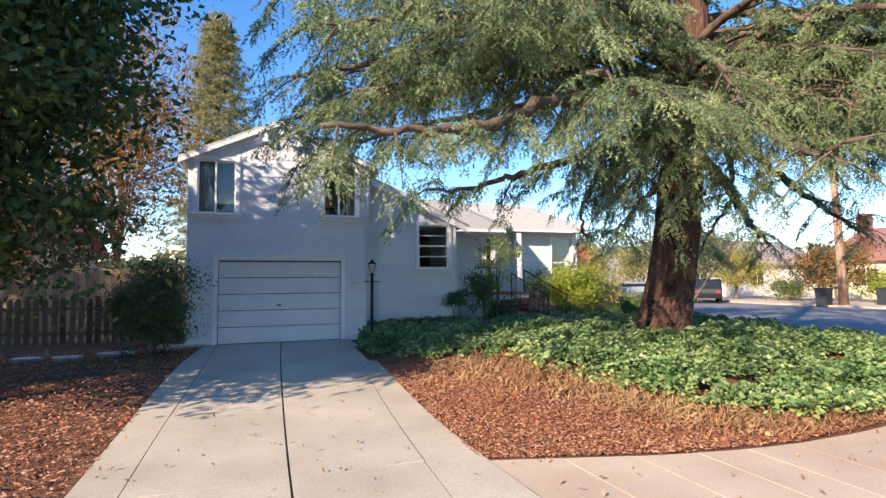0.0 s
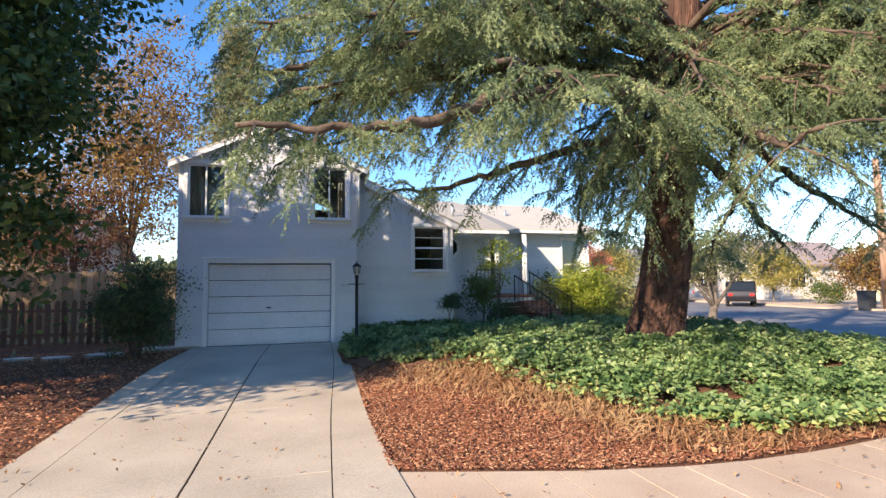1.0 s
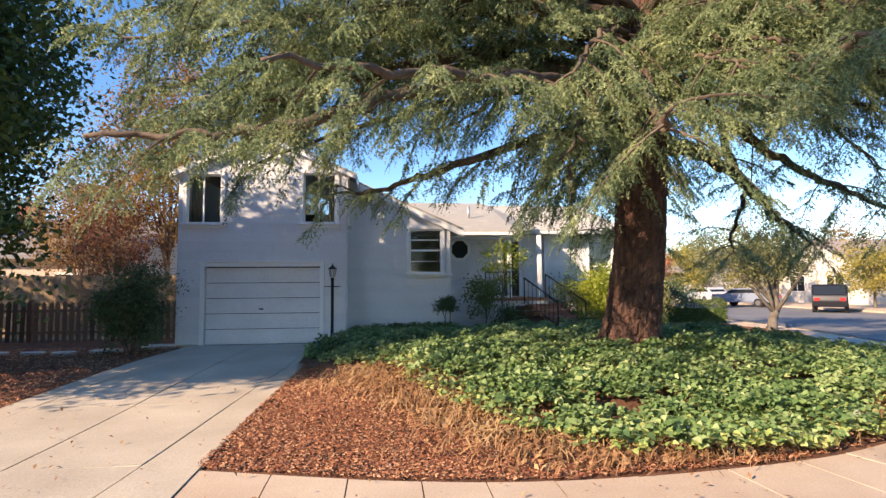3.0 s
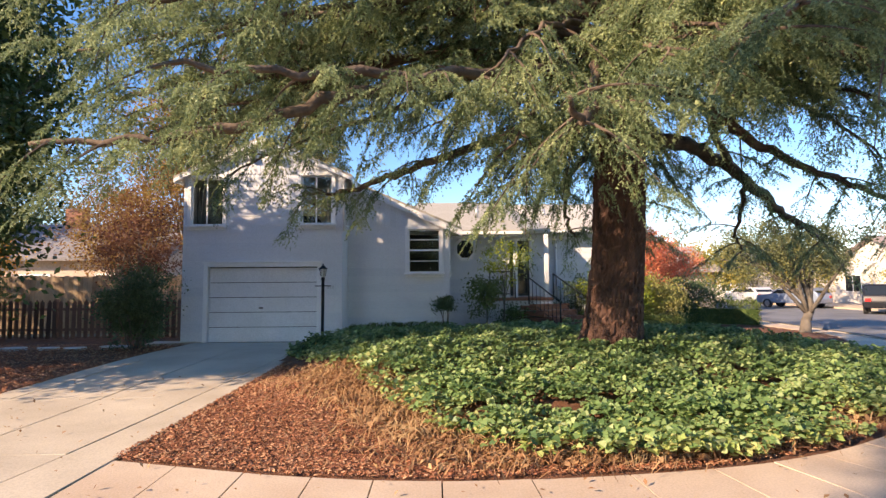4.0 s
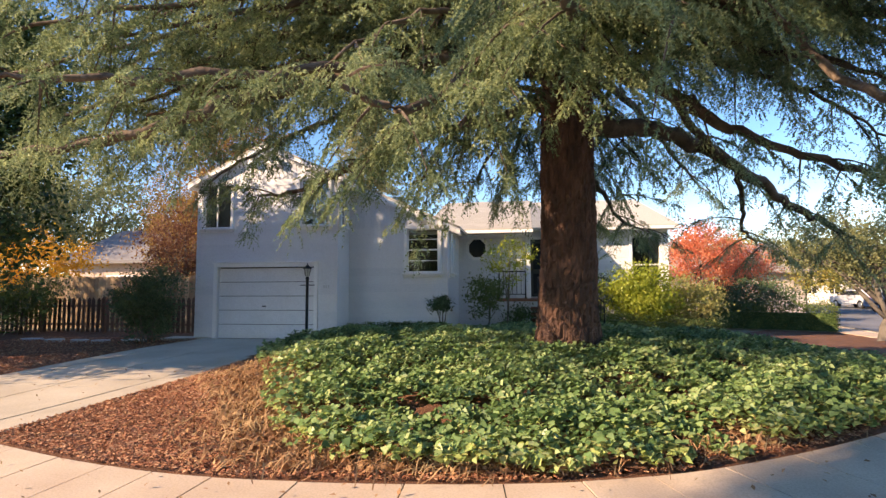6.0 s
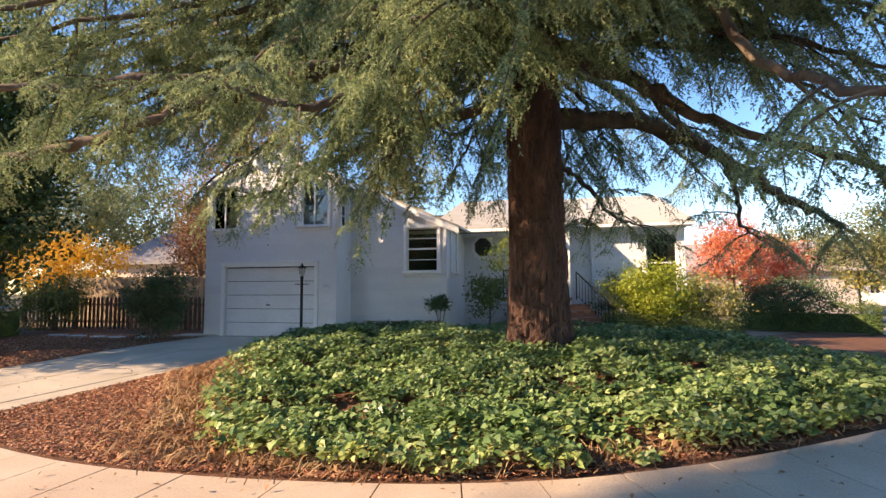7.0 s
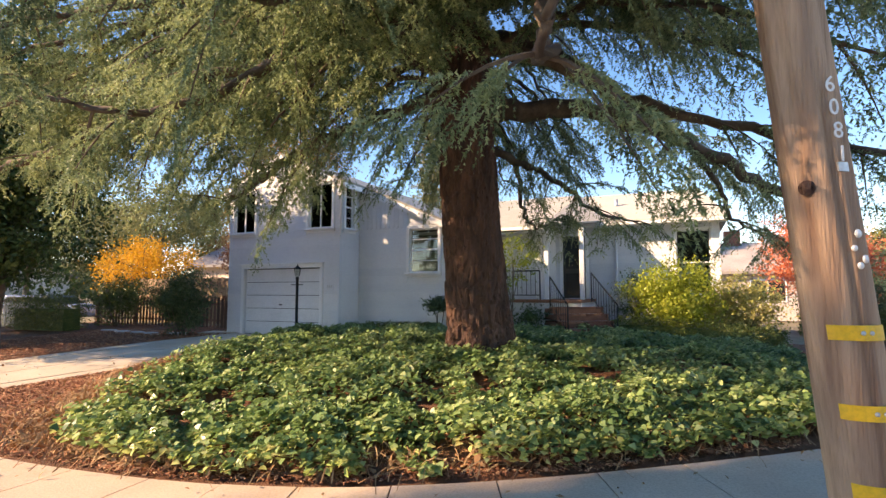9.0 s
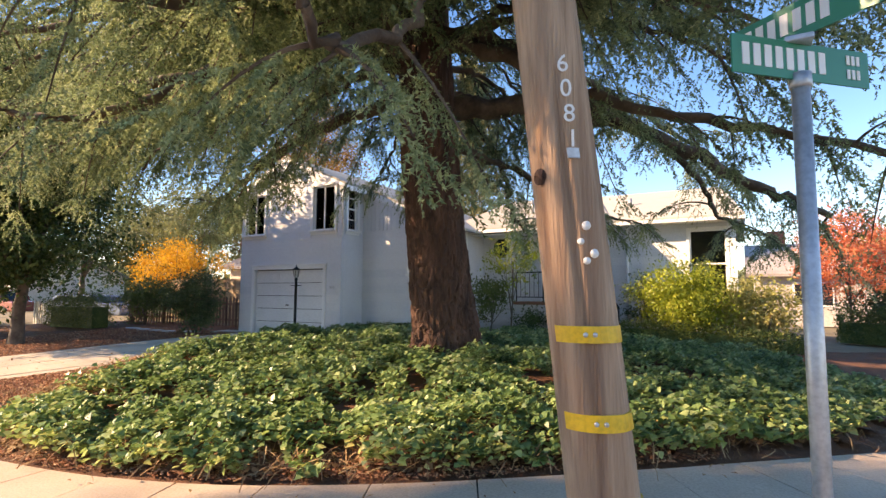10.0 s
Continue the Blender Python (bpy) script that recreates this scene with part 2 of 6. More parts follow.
def tube_data(pts, radii, seg=8, rough=0.0, seed=0):
    """Verts and quads of a tapering tube through points."""
    rng = np.random.default_rng(seed)
    pts, radii = np.asarray(pts, float), np.asarray(radii, float)
    n = len(pts)
    tan = np.gradient(pts, axis=0)
    tan /= np.linalg.norm(tan, axis=1)[:, None] + 1e-9
    ref = np.array([0.31, 0.95, 0.05])
    u = np.cross(tan, ref)
    bad = np.linalg.norm(u, axis=1) < 0.15
    u[bad] = np.cross(tan[bad], (1.0, 0, 0))
    u /= np.linalg.norm(u, axis=1)[:, None]
    w = np.cross(tan, u)
    ang = np.linspace(0, 2 * np.pi, seg, endpoint=False)
    wob = 1 + rough * rng.standard_normal((n, seg))
    v = pts[:, None] + (radii[:, None] * wob)[..., None] * (np.cos(ang)[None, :, None] * u[:, None] + np.sin(ang)[None, :, None] * w[:, None])
    i, j = np.meshgrid(np.arange(n - 1), np.arange(seg), indexing="ij")
    a, b = i * seg + j, i * seg + (j + 1) % seg
    f = np.stack([a, b, b + seg, a + seg], -1).reshape(-1, 4)
    faces = f.tolist() + [list(range(seg - 1, -1, -1)), list(range((n - 1) * seg, n * seg))]
    return v.reshape(-1, 3), faces


def tube(name, pts, radii, material, parent=None, seg=8, rough=0.0, seed=0, label="", smooth=True):
    v, f = tube_data(pts, radii, seg, rough, seed)
    return link(name, v, f, material, parent, label, smooth)


def smooth_path(pts, n):
    """Catmull-Rom through the points, n samples."""
    p = np.asarray(pts, float)
    p = np.vstack([2 * p[0] - p[1], p, 2 * p[-1] - p[-2]])
    out = []
    for t in np.linspace(0, len(pts) - 1 - 1e-6, n):
        i = int(t)
        f = t - i
        a, b, c, d = p[i:i + 4]
        out.append(0.5 * (2 * b + (c - a) * f + (2 * a - 5 * b + 4 * c - d) * f * f + (3 * b - a - 3 * c + d) * f ** 3))
    return np.array(out)


def fast_mesh(name, verts, loops, size, material, parent=None, label=""):
    """A mesh of equal polygons straight from arrays."""
    me = bpy.data.meshes.new(name)
    nf = len(loops) // size
    me.vertices.add(len(verts))
    me.vertices.foreach_set("co", np.asarray(verts, np.float32).ravel())
    me.loops.add(len(loops))
    me.loops.foreach_set("vertex_index", np.asarray(loops, np.int32))
    me.polygons.add(nf)
    me.polygons.foreach_set("loop_start", np.arange(0, nf * size, size, dtype=np.int32))
    me.materials.append(material)
    me.update(calc_edges=True)
    me.validate()
    ob = new(name, me)
    if parent:
        ob.parent = parent
    if label:
        tagged(ob, label)
    return ob


def unit(a):
    return a / (np.linalg.norm(a, axis=-1, keepdims=True) + 1e-9)


def leaves(name, centres, size, material, parent=None, flat=0.0, seed=1, aspect=1.9, lift=None, label=""):
    """One small folded four-cornered leaf at every centre."""
    rng = np.random.default_rng(seed)
    n = len(centres)
    d = unit(rng.standard_normal((n, 3)) * (1, 1, 1 - 0.6 * flat))
    up = unit(rng.standard_normal((n, 3)) * (1 - flat) + np.array((0, 0, 1.0)) * (0.4 + 2 * flat))
    s = unit(np.cross(d, up))
    nn = np.cross(s, d)
    L = size * rng.uniform(0.6, 1.3, (n, 1))
    W = L / aspect
    c = np.asarray(centres)
    v = np.stack([c - d * L / 2, c + s * W / 2 + nn * W * 0.18, c + d * L / 2, c - s * W / 2 + nn * W * 0.18], 1).reshape(-1, 3)
    return fast_mesh(name, v, np.arange(4 * n), 4, material, parent, label)


def smoothstep(x):
    x = np.clip(x, 0, 1)
    return x * x * (3 - 2 * x)


def height(x, y):
    """The lie of the land inside the kerb."""
    x, y = np.asarray(x, float), np.asarray(y, float)
    bed = 0.27 * smoothstep((x - 1.9) / 2.2) * smoothstep((y - 4.0) / 3.6) * (1 - 0.75 * smoothstep((y - 9.2) / 3.2))
    return (0.2 * smoothstep((y - 4) / 8) + bed) * (1 - smoothstep((x - 10) / 5)) - 0.22 * smoothstep((x - 9) / 8)


def inside(x, y, poly):
    """Which points lie in a polygon."""
    x, y = np.asarray(x, float), np.asarray(y, float)
    r = np.zeros(x.shape, bool)
    for (ax, ay), (bx, by) in zip(poly, poly[1:] + poly[:1]):
        hit = ((ay > y) != (by > y)) & (x < (bx - ax) * (y - ay) / (by - ay + 1e-12) + ax)
        r ^= hit
    return r


# ---- ground, road, kerb, pavement ----
KERB = [(-60, 1.9), (0, 1.95), (7, 2.05), (9.5, 2.3), (11.6, 2.95), (13.6, 4.6), (15.3, 7.4), (16.5, 9.9), (18.2, 12.9), (19.4, 17.2), (20.2, 21.5), (21.5, 32), (24, 60), (30, 110)]
INNER = [(1.95, 4.3), (3.6, 3.85), (5.0, 3.68), (7.0, 3.86), (8.5, 4.3), (10.2, 5.2), (11.6, 6.25), (12.8, 7.6), (14.3, 9.9), (16.2, 13.4), (18.45, 17.4), (18.9, 21.6), (19.9, 32), (21.7, 60)]
LOT = KERB + [(30, 300), (-300, 300), (-300, 1.9)]
gx = np.concatenate([np.linspace(-400, -20, 14), np.linspace(-18, 30, 97), np.linspace(34, 420, 16)])
gy = np.concatenate([np.linspace(-300, -10, 10), np.linspace(-8, 30, 77), np.linspace(34, 520, 18)])
GX, GY = np.meshgrid(gx, gy, indexing="ij")
GZ = np.where(inside(GX, GY, LOT), height(GX, GY) - 0.05, -0.45)
ni, nj = GX.shape
ii, jj = np.meshgrid(np.arange(ni - 1), np.arange(nj - 1), indexing="ij")
q0 = ii * nj + jj
ground = fast_mesh("ground", np.stack([GX, GY, GZ], -1).reshape(-1, 3), np.stack([q0, q0 + nj, q0 + nj + 1, q0 + 1], -1).reshape(-1), 4, M_EARTH)
tagged(ground, "dry bare earth of the yards", "ground", kind="structure")


def kerb_z(x, y):
    return float(height(x, y))


road_pts = [(-200, 2.2), (6, 2.2)] + [(x, y) for x, y in KERB[3:]] + [(42, 110), (36, 60), (33.5, 40), (32, 25), (33, 12), (40, 2), (60, -2), (200, -6), (200, -10), (-200, -8.5)]
bm = bmesh.new()
f = bm.faces.new([bm.verts.new((x, y, -0.2)) for x, y in road_pts])
bmesh.ops.triangulate(bm, faces=[f])
bmesh.ops.recalc_face_normals(bm, faces=bm.faces)
for f in bm.faces:
    if f.normal.z < 0:
        f.normal_flip()
tagged(part("road", bm, M_ASPHALT), "grey sunlit asphalt street with tree shadows", "road", kind="structure")

kp = smooth_path([(x, y, 0) for x, y in KERB], 140)
kt = unit(np.gradient(kp, axis=0))
kn = np.stack([kt[:, 1], -kt[:, 0], 0 * kt[:, 0]], 1)
kz = np.minimum(height(kp[:, 0], kp[:, 1]), 0.0)
v = []
for i in range(len(kp)):
    for off, dz in ((0.08, -0.4), (0.08, -0.02), (0.05, 0.0), (-0.1, 0.0), (-0.1, -0.4)):
        v.append((*(kp[i] + kn[i] * off)[:2], kz[i] + dz))
fs = [[i * 5 + k, i * 5 + k + 1, i * 5 + k + 6, i * 5 + k + 5] for i in range(len(kp) - 1) for k in range(4)]
tagged(link("kerb", v, fs, M_CONC), "worn grey concrete kerb along the street", "kerb", kind="structure")


def strip(name, left, right, n, material, rise, parent=None, label="", cat="", joints=0):
    """Slabs between two lines, with open joints between them, each a piece of its own."""
    a, b = smooth_path([(x, y, 0) for x, y in left], n * 8 + 1), smooth_path([(x, y, 0) for x, y in right], n * 8 + 1)
    top = thing(name, label, cat, kind="structure")
    base = np.vstack([np.c_[a[:, :2], height(a[:, 0], a[:, 1]) - 0.012 + rise], np.c_[b[:, :2], height(b[:, 0], b[:, 1]) - 0.012 + rise]])
    m = len(a)
    link("joint_bed", base, [[i, i + 1, m + i + 1, m + i] for i in range(m - 1)], M_JOINT, top)
    rng = random.Random(4)
    for k in range(n):
        i0, i1 = k * 8, k * 8 + 8
        A, B = a[i0:i1 + 1].copy(), b[i0:i1 + 1].copy()
        for P in (A, B):
            d = unit(P[-1] - P[0])
            P[0] += d * 0.006
            P[-1] -= d * 0.006
        tilt = rng.uniform(-0.004, 0.004)
        za, zb = height(A[:, 0], A[:, 1]) + rise + tilt, height(B[:, 0], B[:, 1]) + rise - tilt
        mm = len(A)
        vv = np.vstack([np.c_[A[:, :2], za], np.c_[B[:, :2], zb], np.c_[A[:, :2], za - 0.1], np.c_[B[:, :2], zb - 0.1]])
        ff = [[i, mm + i, mm + i + 1, i + 1] for i in range(mm - 1)]
        ff += [[i, i + 1, 2 * mm + i + 1, 2 * mm + i] for i in range(mm - 1)] + [[mm + i + 1, mm + i, 3 * mm + i, 3 * mm + i + 1] for i in range(mm - 1)]
        ff += [[0, 2 * mm, 3 * mm, mm], [mm - 1, 2 * mm - 1, 4 * mm - 1, 3 * mm - 1]]
        link("slab", vv, ff, material, top)
    return top


walk_outer = [(2.05, 2.05), (3.6, 2.05), (5.0, 2.06), (7.2, 2.1), (9.3, 2.35), (11.4, 2.95), (13.4, 4.6), (15.0, 7.3), (16.2, 9.9), (17.9, 12.9), (19.1, 17.2), (19.9, 21.5), (21.2, 32), (23.7, 60)]
strip("pavement", walk_outer, INNER, 34, M_WALK, 0.0, label="pale worn concrete pavement slabs round the corner", cat="pavement")


# ---- driveway: four lanes of slabs with cracks between ----
drive = thing("driveway", "pale concrete driveway slabs with dark expansion joints", "driveway", kind="structure")
lanes = [[(-1.3, 2.1), (-1.28, 6), (-1.2, 9.5), (-0.98, 12.5)], [(-0.93, 2.1), (-0.9, 6), (-0.78, 9.5), (-0.72, 12.5)], [(0.24, 2.1), (0.33, 6), (0.45, 9.5), (0.6, 12.5)],
         [(1.3, 2.1), (1.52, 6), (1.8, 9.5), (1.95, 12.5)], [(2.0, 2.1), (1.95, 6), (2.1, 9.5), (2.12, 12.5)]]
cuts = [0.0, 0.2, 0.42, 0.7, 1.0]
paths = [smooth_path([(x, y, 0) for x, y in l], 41) for l in lanes]
bed_v = np.vstack([np.c_[p[:, :2], height(p[:, 0], p[:, 1]) - 0.006] for p in (paths[0], paths[-1])])
link("joint_bed", bed_v, [[i, i + 1, 41 + i + 1, 41 + i] for i in range(40)], M_JOINT, drive)
rng = random.Random(9)
for li in range(4):
    ends = [0.0, 0.45, 1.0] if li in (0, 3) else cuts
    for c0, c1 in zip(ends, ends[1:]):
        i0, i1 = int(c0 * 40), int(c1 * 40)
        A, B = paths[li][i0:i1 + 1].copy(), paths[li + 1][i0:i1 + 1].copy()
        g = 0.007 if li in (1, 2) else 0.004
        A[:, 0] += g * (2.0 if li == 2 else 1)
        B[:, 0] -= g
        if c0 > 0:
            A[0, 1] += 0.005
            B[0, 1] += 0.005
        tl = rng.uniform(-0.004, 0.004)
        za, zb = height(A[:, 0], A[:, 1]) + 0.008 + tl, height(B[:, 0], B[:, 1]) + 0.008 - tl
        mm = len(A)
        vv = np.vstack([np.c_[A[:, :2], za], np.c_[B[:, :2], zb], np.c_[A[:, :2], za - 0.1], np.c_[B[:, :2], zb - 0.1]])
        ff = [[i, mm + i, mm + i + 1, i + 1] for i in range(mm - 1)]
        ff += [[i, i + 1, 2 * mm + i + 1, 2 * mm + i] for i in range(mm - 1)] + [[mm + i + 1, mm + i, 3 * mm + i, 3 * mm + i + 1] for i in range(mm - 1)]
        ff += [[0, 2 * mm, 3 * mm, mm], [mm - 1, 2 * mm - 1, 4 * mm - 1, 3 * mm - 1]]
        link("slab", vv, ff, M_CONC, drive)

# ---- mulch and ivy beds ----
IVY_FRONT = [(2.2, 11.6), (1.95, 10.4), (2.05, 9.2), (3.1, 7.6), (3.9, 6.3), (4.4, 5.3), (5.1, 4.3), (6.0, 3.84), (7.0, 3.88), (8.45, 4.28), (10.15, 5.18), (11.55, 6.22), (12.55, 7.45), (13.3, 9.5), (13.6, 11.2), (12.6, 13.2), (10.5, 13.9), (9.0, 14.4), (7.8, 14.2), (6.8, 14.6), (5.4, 13.4), (2.7, 13.3)]
MULCH_R = [(1.97, 4.35), (2.05, 6.0), (2.15, 8.0), (2.15, 12.4), (2.6, 13.4), (5.4, 13.4), (6.8, 15.0), (12.0, 17.2), (17.0, 22.5), (17.6, 21.0), (16.9, 17.4), (15.7, 13.4), (14.1, 9.9), (12.65, 7.65), (11.5, 6.35), (10.15, 5.3), (8.5, 4.42), (7.0, 3.98), (5.0, 3.8), (3.6, 3.97)]
MULCH_L = [(-1.32, 2.2), (-1.3, 6), (-1.22, 9.5), (-1.05, 12.4), (-1.4, 12.9), (-1.45, 15), (-11, 15), (-11, 2.2)]


def sheet(name, poly, material, rise, step=0.25, lump=0.012, label="", cat=""):
    """A lumpy sheet over the land inside an outline."""
    xs, ys = [p[0] for p in poly], [p[1] for p in poly]
    ax, ay = np.arange(min(xs), max(xs) + step, step), np.arange(min(ys), max(ys) + step, step)
    X, Y = np.meshgrid(ax, ay, indexing="ij")
    cx, cy = (X[:-1, :-1] + step / 2), (Y[:-1, :-1] + step / 2)
    keep = inside(cx, cy, poly)
    rg = np.random.default_rng(3)
    Z = height(X, Y) + rise + rg.uniform(-lump, lump, X.shape)
    n2 = len(ay)
    i, j = np.nonzero(keep)
    q = i * n2 + j
    ob = fast_mesh(name, np.stack([X, Y, Z], -1).reshape(-1, 3), np.stack([q, q + n2, q + n2 + 1, q + 1], -1).reshape(-1), 4, material)
    return tagged(ob, label, cat, kind="structure")


sheet("mulch_bed_1", [(-1.1, 2.2), (-1.1, 6), (-1.0, 9.5), (-0.9, 12.4)] + MULCH_L[4:], M_SOIL, -0.022, label="dark red bark mulch bed beside the driveway", cat="mulch bed")
SHEET_R = [(1.8, 4.0), (1.9, 6.0), (2.0, 8.0), (2.05, 12.4)] + MULCH_R[4:8] + [(17.0, 23.2), (18.8, 21.6), (18.95, 19.4), (18.55, 17.3), (16.35, 13.2), (14.5, 9.7), (13.0, 7.4), (11.8, 6.0), (10.35, 4.95), (8.6, 4.1), (7.0, 3.65), (5.0, 3.45), (3.6, 3.65)]
sheet("mulch_bed_2", SHEET_R, M_SOIL, -0.022, label="red bark mulch bed under the cedar", cat="mulch bed")


def scatter(poly, n, seed):
    rg = np.random.default_rng(seed)
    xs, ys = [p[0] for p in poly], [p[1] for p in poly]
    out = np.zeros((0, 2))
    while len(out) < n:
        p = np.c_[rg.uniform(min(xs), max(xs), n), rg.uniform(min(ys), max(ys), n)]
        out = np.vstack([out, p[inside(p[:, 0], p[:, 1], poly)]])
    return out[:n]


def chips(name, xy, seed, label, size=0.04):
    """Bark chips: small tilted wedges."""
    rg = np.random.default_rng(seed)
    n = len(xy)
    L = size * rg.uniform(0.5, 1.5, (n, 1))
    W, T = L * rg.uniform(0.3, 0.6, (n, 1)), L * rg.uniform(0.12, 0.3, (n, 1))
    a = rg.uniform(0, 2 * np.pi, n)
    d = unit(np.c_[np.cos(a), np.sin(a), rg.uniform(-0.45, 0.45, n)])
    s = unit(np.cross(d, np.c_[rg.uniform(-0.4, 0.4, (n, 2)), np.ones(n)]))
    u = np.cross(s, d)
    c = np.c_[xy, height(xy[:, 0], xy[:, 1]) + rg.uniform(0.0, 0.022, n)]
    v = np.stack([c - d * L / 2 - s * W / 2, c - d * L / 2 + s * W / 2, c + d * L / 2 + s * W / 3, c + d * L / 2 - s * W / 3, c - d * L * 0.35 + u * T, c + d * L * 0.35 + u * T], 1).reshape(-1, 3)
    tri = np.array([[0, 4, 5], [0, 5, 3], [1, 2, 5], [1, 5, 4]])
    loops = (np.arange(n)[:, None, None] * 6 + tri[None]).reshape(-1)
    ob = fast_mesh(name, v, loops, 3, M_CHIP)
    return tagged(ob, label, "bark mulch", kind="stuff")


MULCH_NEAR = [(1.9, 4.36), (1.93, 6.0), (2.08, 9.5), (3.3, 7.9), (4.5, 5.9), (5.6, 4.9), (9, 5.0), (11.9, 7.2), (11.57, 6.28), (10.18, 5.23), (8.5, 4.34), (7.0, 3.9), (5.0, 3.72), (3.6, 3.89)]
chips("bark_chips", scatter(MULCH_NEAR, 44000, 5), 5, "loose red-brown bark chips in the sun", 0.026)
chips("bark_chips", scatter([(-1.32, 3.2), (-1.2, 9.5), (-1.05, 12.4), (-6, 12.4), (-4.5, 3.2)], 20000, 6), 6, "loose red-brown bark chips, mostly in shade", 0.034)


# ---- the house ----
house = thing("house", "pale grey wooden split-level house with white trim and low roofs", "house")
SLOPE, APX, APZ = 0.475, 0.57, 5.3
YA, YB, YC, YD = 12.55, 13.47, 15.75, 17.35
XA0, XA1, XB1, XD1 = -1.38, 2.54, 5.24, 11.7


def roof_z(x):
    return APZ - (SLOPE if x < APX else 0.44) * abs(x - APX)


def wall_with_holes(name, x0, x1, z0, top, y0, y1, holes, parent, material=M_PAINT):
    """A thick wall along x with openings through it; top is a function of x."""
    xs = sorted({x0, x1, APX if x0 < APX < x1 else x0, *[h[0] for h in holes], *[h[1] for h in holes]})
    bm = bmesh.new()
    for a, b in zip(xs, xs[1:]):
        spans, z = [], z0
        for h in sorted((h for h in holes if h[0] < (a + b) / 2 < h[1]), key=lambda h: h[2]):
            if h[2] > z:
                spans.append((z, z, h[2], h[2]))
            z = h[3]
        spans.append((z, z, top(a), top(b)))
        for la, lb, ta, tb in spans:
            vs = [bm.verts.new(p) for p in ((a, y0, la), (b, y0, lb), (b, y0, tb), (a, y0, ta), (a, y1, la), (b, y1, lb), (b, y1, tb), (a, y1, ta))]
            for q in ((0, 1, 2, 3), (5, 4, 7, 6), (4, 0, 3, 7), (1, 5, 6, 2), (3, 2, 6, 7), (4, 5, 1, 0)):
                bm.faces.new([vs[i] for i in q])
    bmesh.ops.remove_doubles(bm, verts=bm.verts, dist=0.0005)
    bmesh.ops.recalc_face_normals(bm, faces=bm.faces)
    return part(name, bm, material, parent)


GAR = (-0.74, 1.94, 0.0, 2.05)
WL = (-1.19, -0.40, 3.09, 4.27)
WR = (1.53, 2.30, 3.11, 4.33)
WB = (4.15, 5.0, 1.9, 3.06)
wall_a = wall_with_holes("wall_front", XA0, XA1, 0.05, lambda x: roof_z(x) - 0.06, YA, YA + 0.16, [GAR, WL, WR], house)
wall_b = wall_with_holes("wall_middle", XA1, XB1, 0.2, lambda x: roof_z(x) - 0.06, YB, YB + 0.16, [WB], house)
wall_c = wall_with_holes("wall_entry", XB1 - 0.05, 7.2, 0.2, lambda x: 3.3, YC, YC + 0.16, [(5.56, 6.06, 2.38, 3.0)], house)
wall_d = wall_with_holes("wall_wing", 7.2, XD1, 0.1, lambda x: 3.42, YD, YD + 0.16, [(7.4, 8.12, 1.2, 3.1), (10.62, 11.5, 1.3, 3.12)], house)
WS = (YA + 0.12, YA + 0.62, 3.1, 4.28)
bm = bmesh.new()
for ya, yb, za, zb in ((YA + 0.16, WS[0] + 0.1, 0.1, 4.4), (WS[1], YB + 0.02, 0.1, 4.4), (WS[0] + 0.1, WS[1], 0.1, WS[2]), (WS[0] + 0.1, WS[1], WS[3], 4.4)):
    add_box(bm, XA1 - 0.16, XA1, ya, yb, za, zb)
part("wall_side", bm, M_PAINT, house)
box("wall_return", XB1 - 0.16, XB1, YB + 0.16, YC + 0.1, 0.2, 3.1, M_PAINT, house)
box("wall_return", 7.05, 7.2, YC + 0.16, YD, 0.2, 3.3, M_PAINT, house)
box("wall_left_side", XA0, XA0 + 0.16, YA + 0.16, 21, 0.05, 4.42, M_PAINT, house)
box("wall_right_side", XD1 - 0.16, XD1, YD + 0.16, 23.2, 0.0, 3.42, M_PAINT, house)
box("wall_back", XA0 + 0.16, XD1 - 0.16, 23.0, 23.2, 0.0, 3.3, M_PAINT, house)
box("foundation", XA0 + 0.015, GAR[0] - 0.12, YA - 0.012, YA + 0.01, 0.0, 0.22, M_CONC, house)
# rooms behind the openings, their shade put in as near-black colour
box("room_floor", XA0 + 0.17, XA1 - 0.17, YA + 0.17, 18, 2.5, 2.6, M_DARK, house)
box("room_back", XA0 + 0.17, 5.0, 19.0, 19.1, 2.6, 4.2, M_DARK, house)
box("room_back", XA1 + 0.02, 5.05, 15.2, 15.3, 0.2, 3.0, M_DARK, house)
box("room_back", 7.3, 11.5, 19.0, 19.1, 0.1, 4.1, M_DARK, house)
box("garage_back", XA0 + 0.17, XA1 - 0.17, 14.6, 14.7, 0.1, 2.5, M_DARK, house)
for cx0, cx1, cz0, cz1, cy in ((WL[0], WL[0] + 0.22, 3.1, 4.3, YA + 0.3), (WR[1] - 0.2, WR[1] - 0.02, 3.1, 4.3, YA + 0.3)):
    vv, ff = [], []
    for i in range(13):
        x = cx0 + (cx1 - cx0) * i / 12
        vv += [(x, cy + 0.03 * math.sin(i * 1.6), cz0), (x, cy + 0.03 * math.sin(i * 1.6 + 0.3), cz1)]
        if i:
            ff.append([2 * i - 2, 2 * i, 2 * i + 1, 2 * i - 1])
    link("curtain", vv, ff, M_CURTAIN, house, "pale drawn-back curtain")
link("lamp_shade", [(2.0 + r * math.cos(a), YA + 0.5 + r * math.sin(a), z) for z, r in ((3.2, 0.06), (3.34, 0.17)) for a in [k * math.pi / 6 for k in range(12)]],
     [[k, (k + 1) % 12, 12 + (k + 1) % 12, 12 + k] for k in range(12)], M_WHITE, house, "white bowl-shaped lamp shade behind the window")


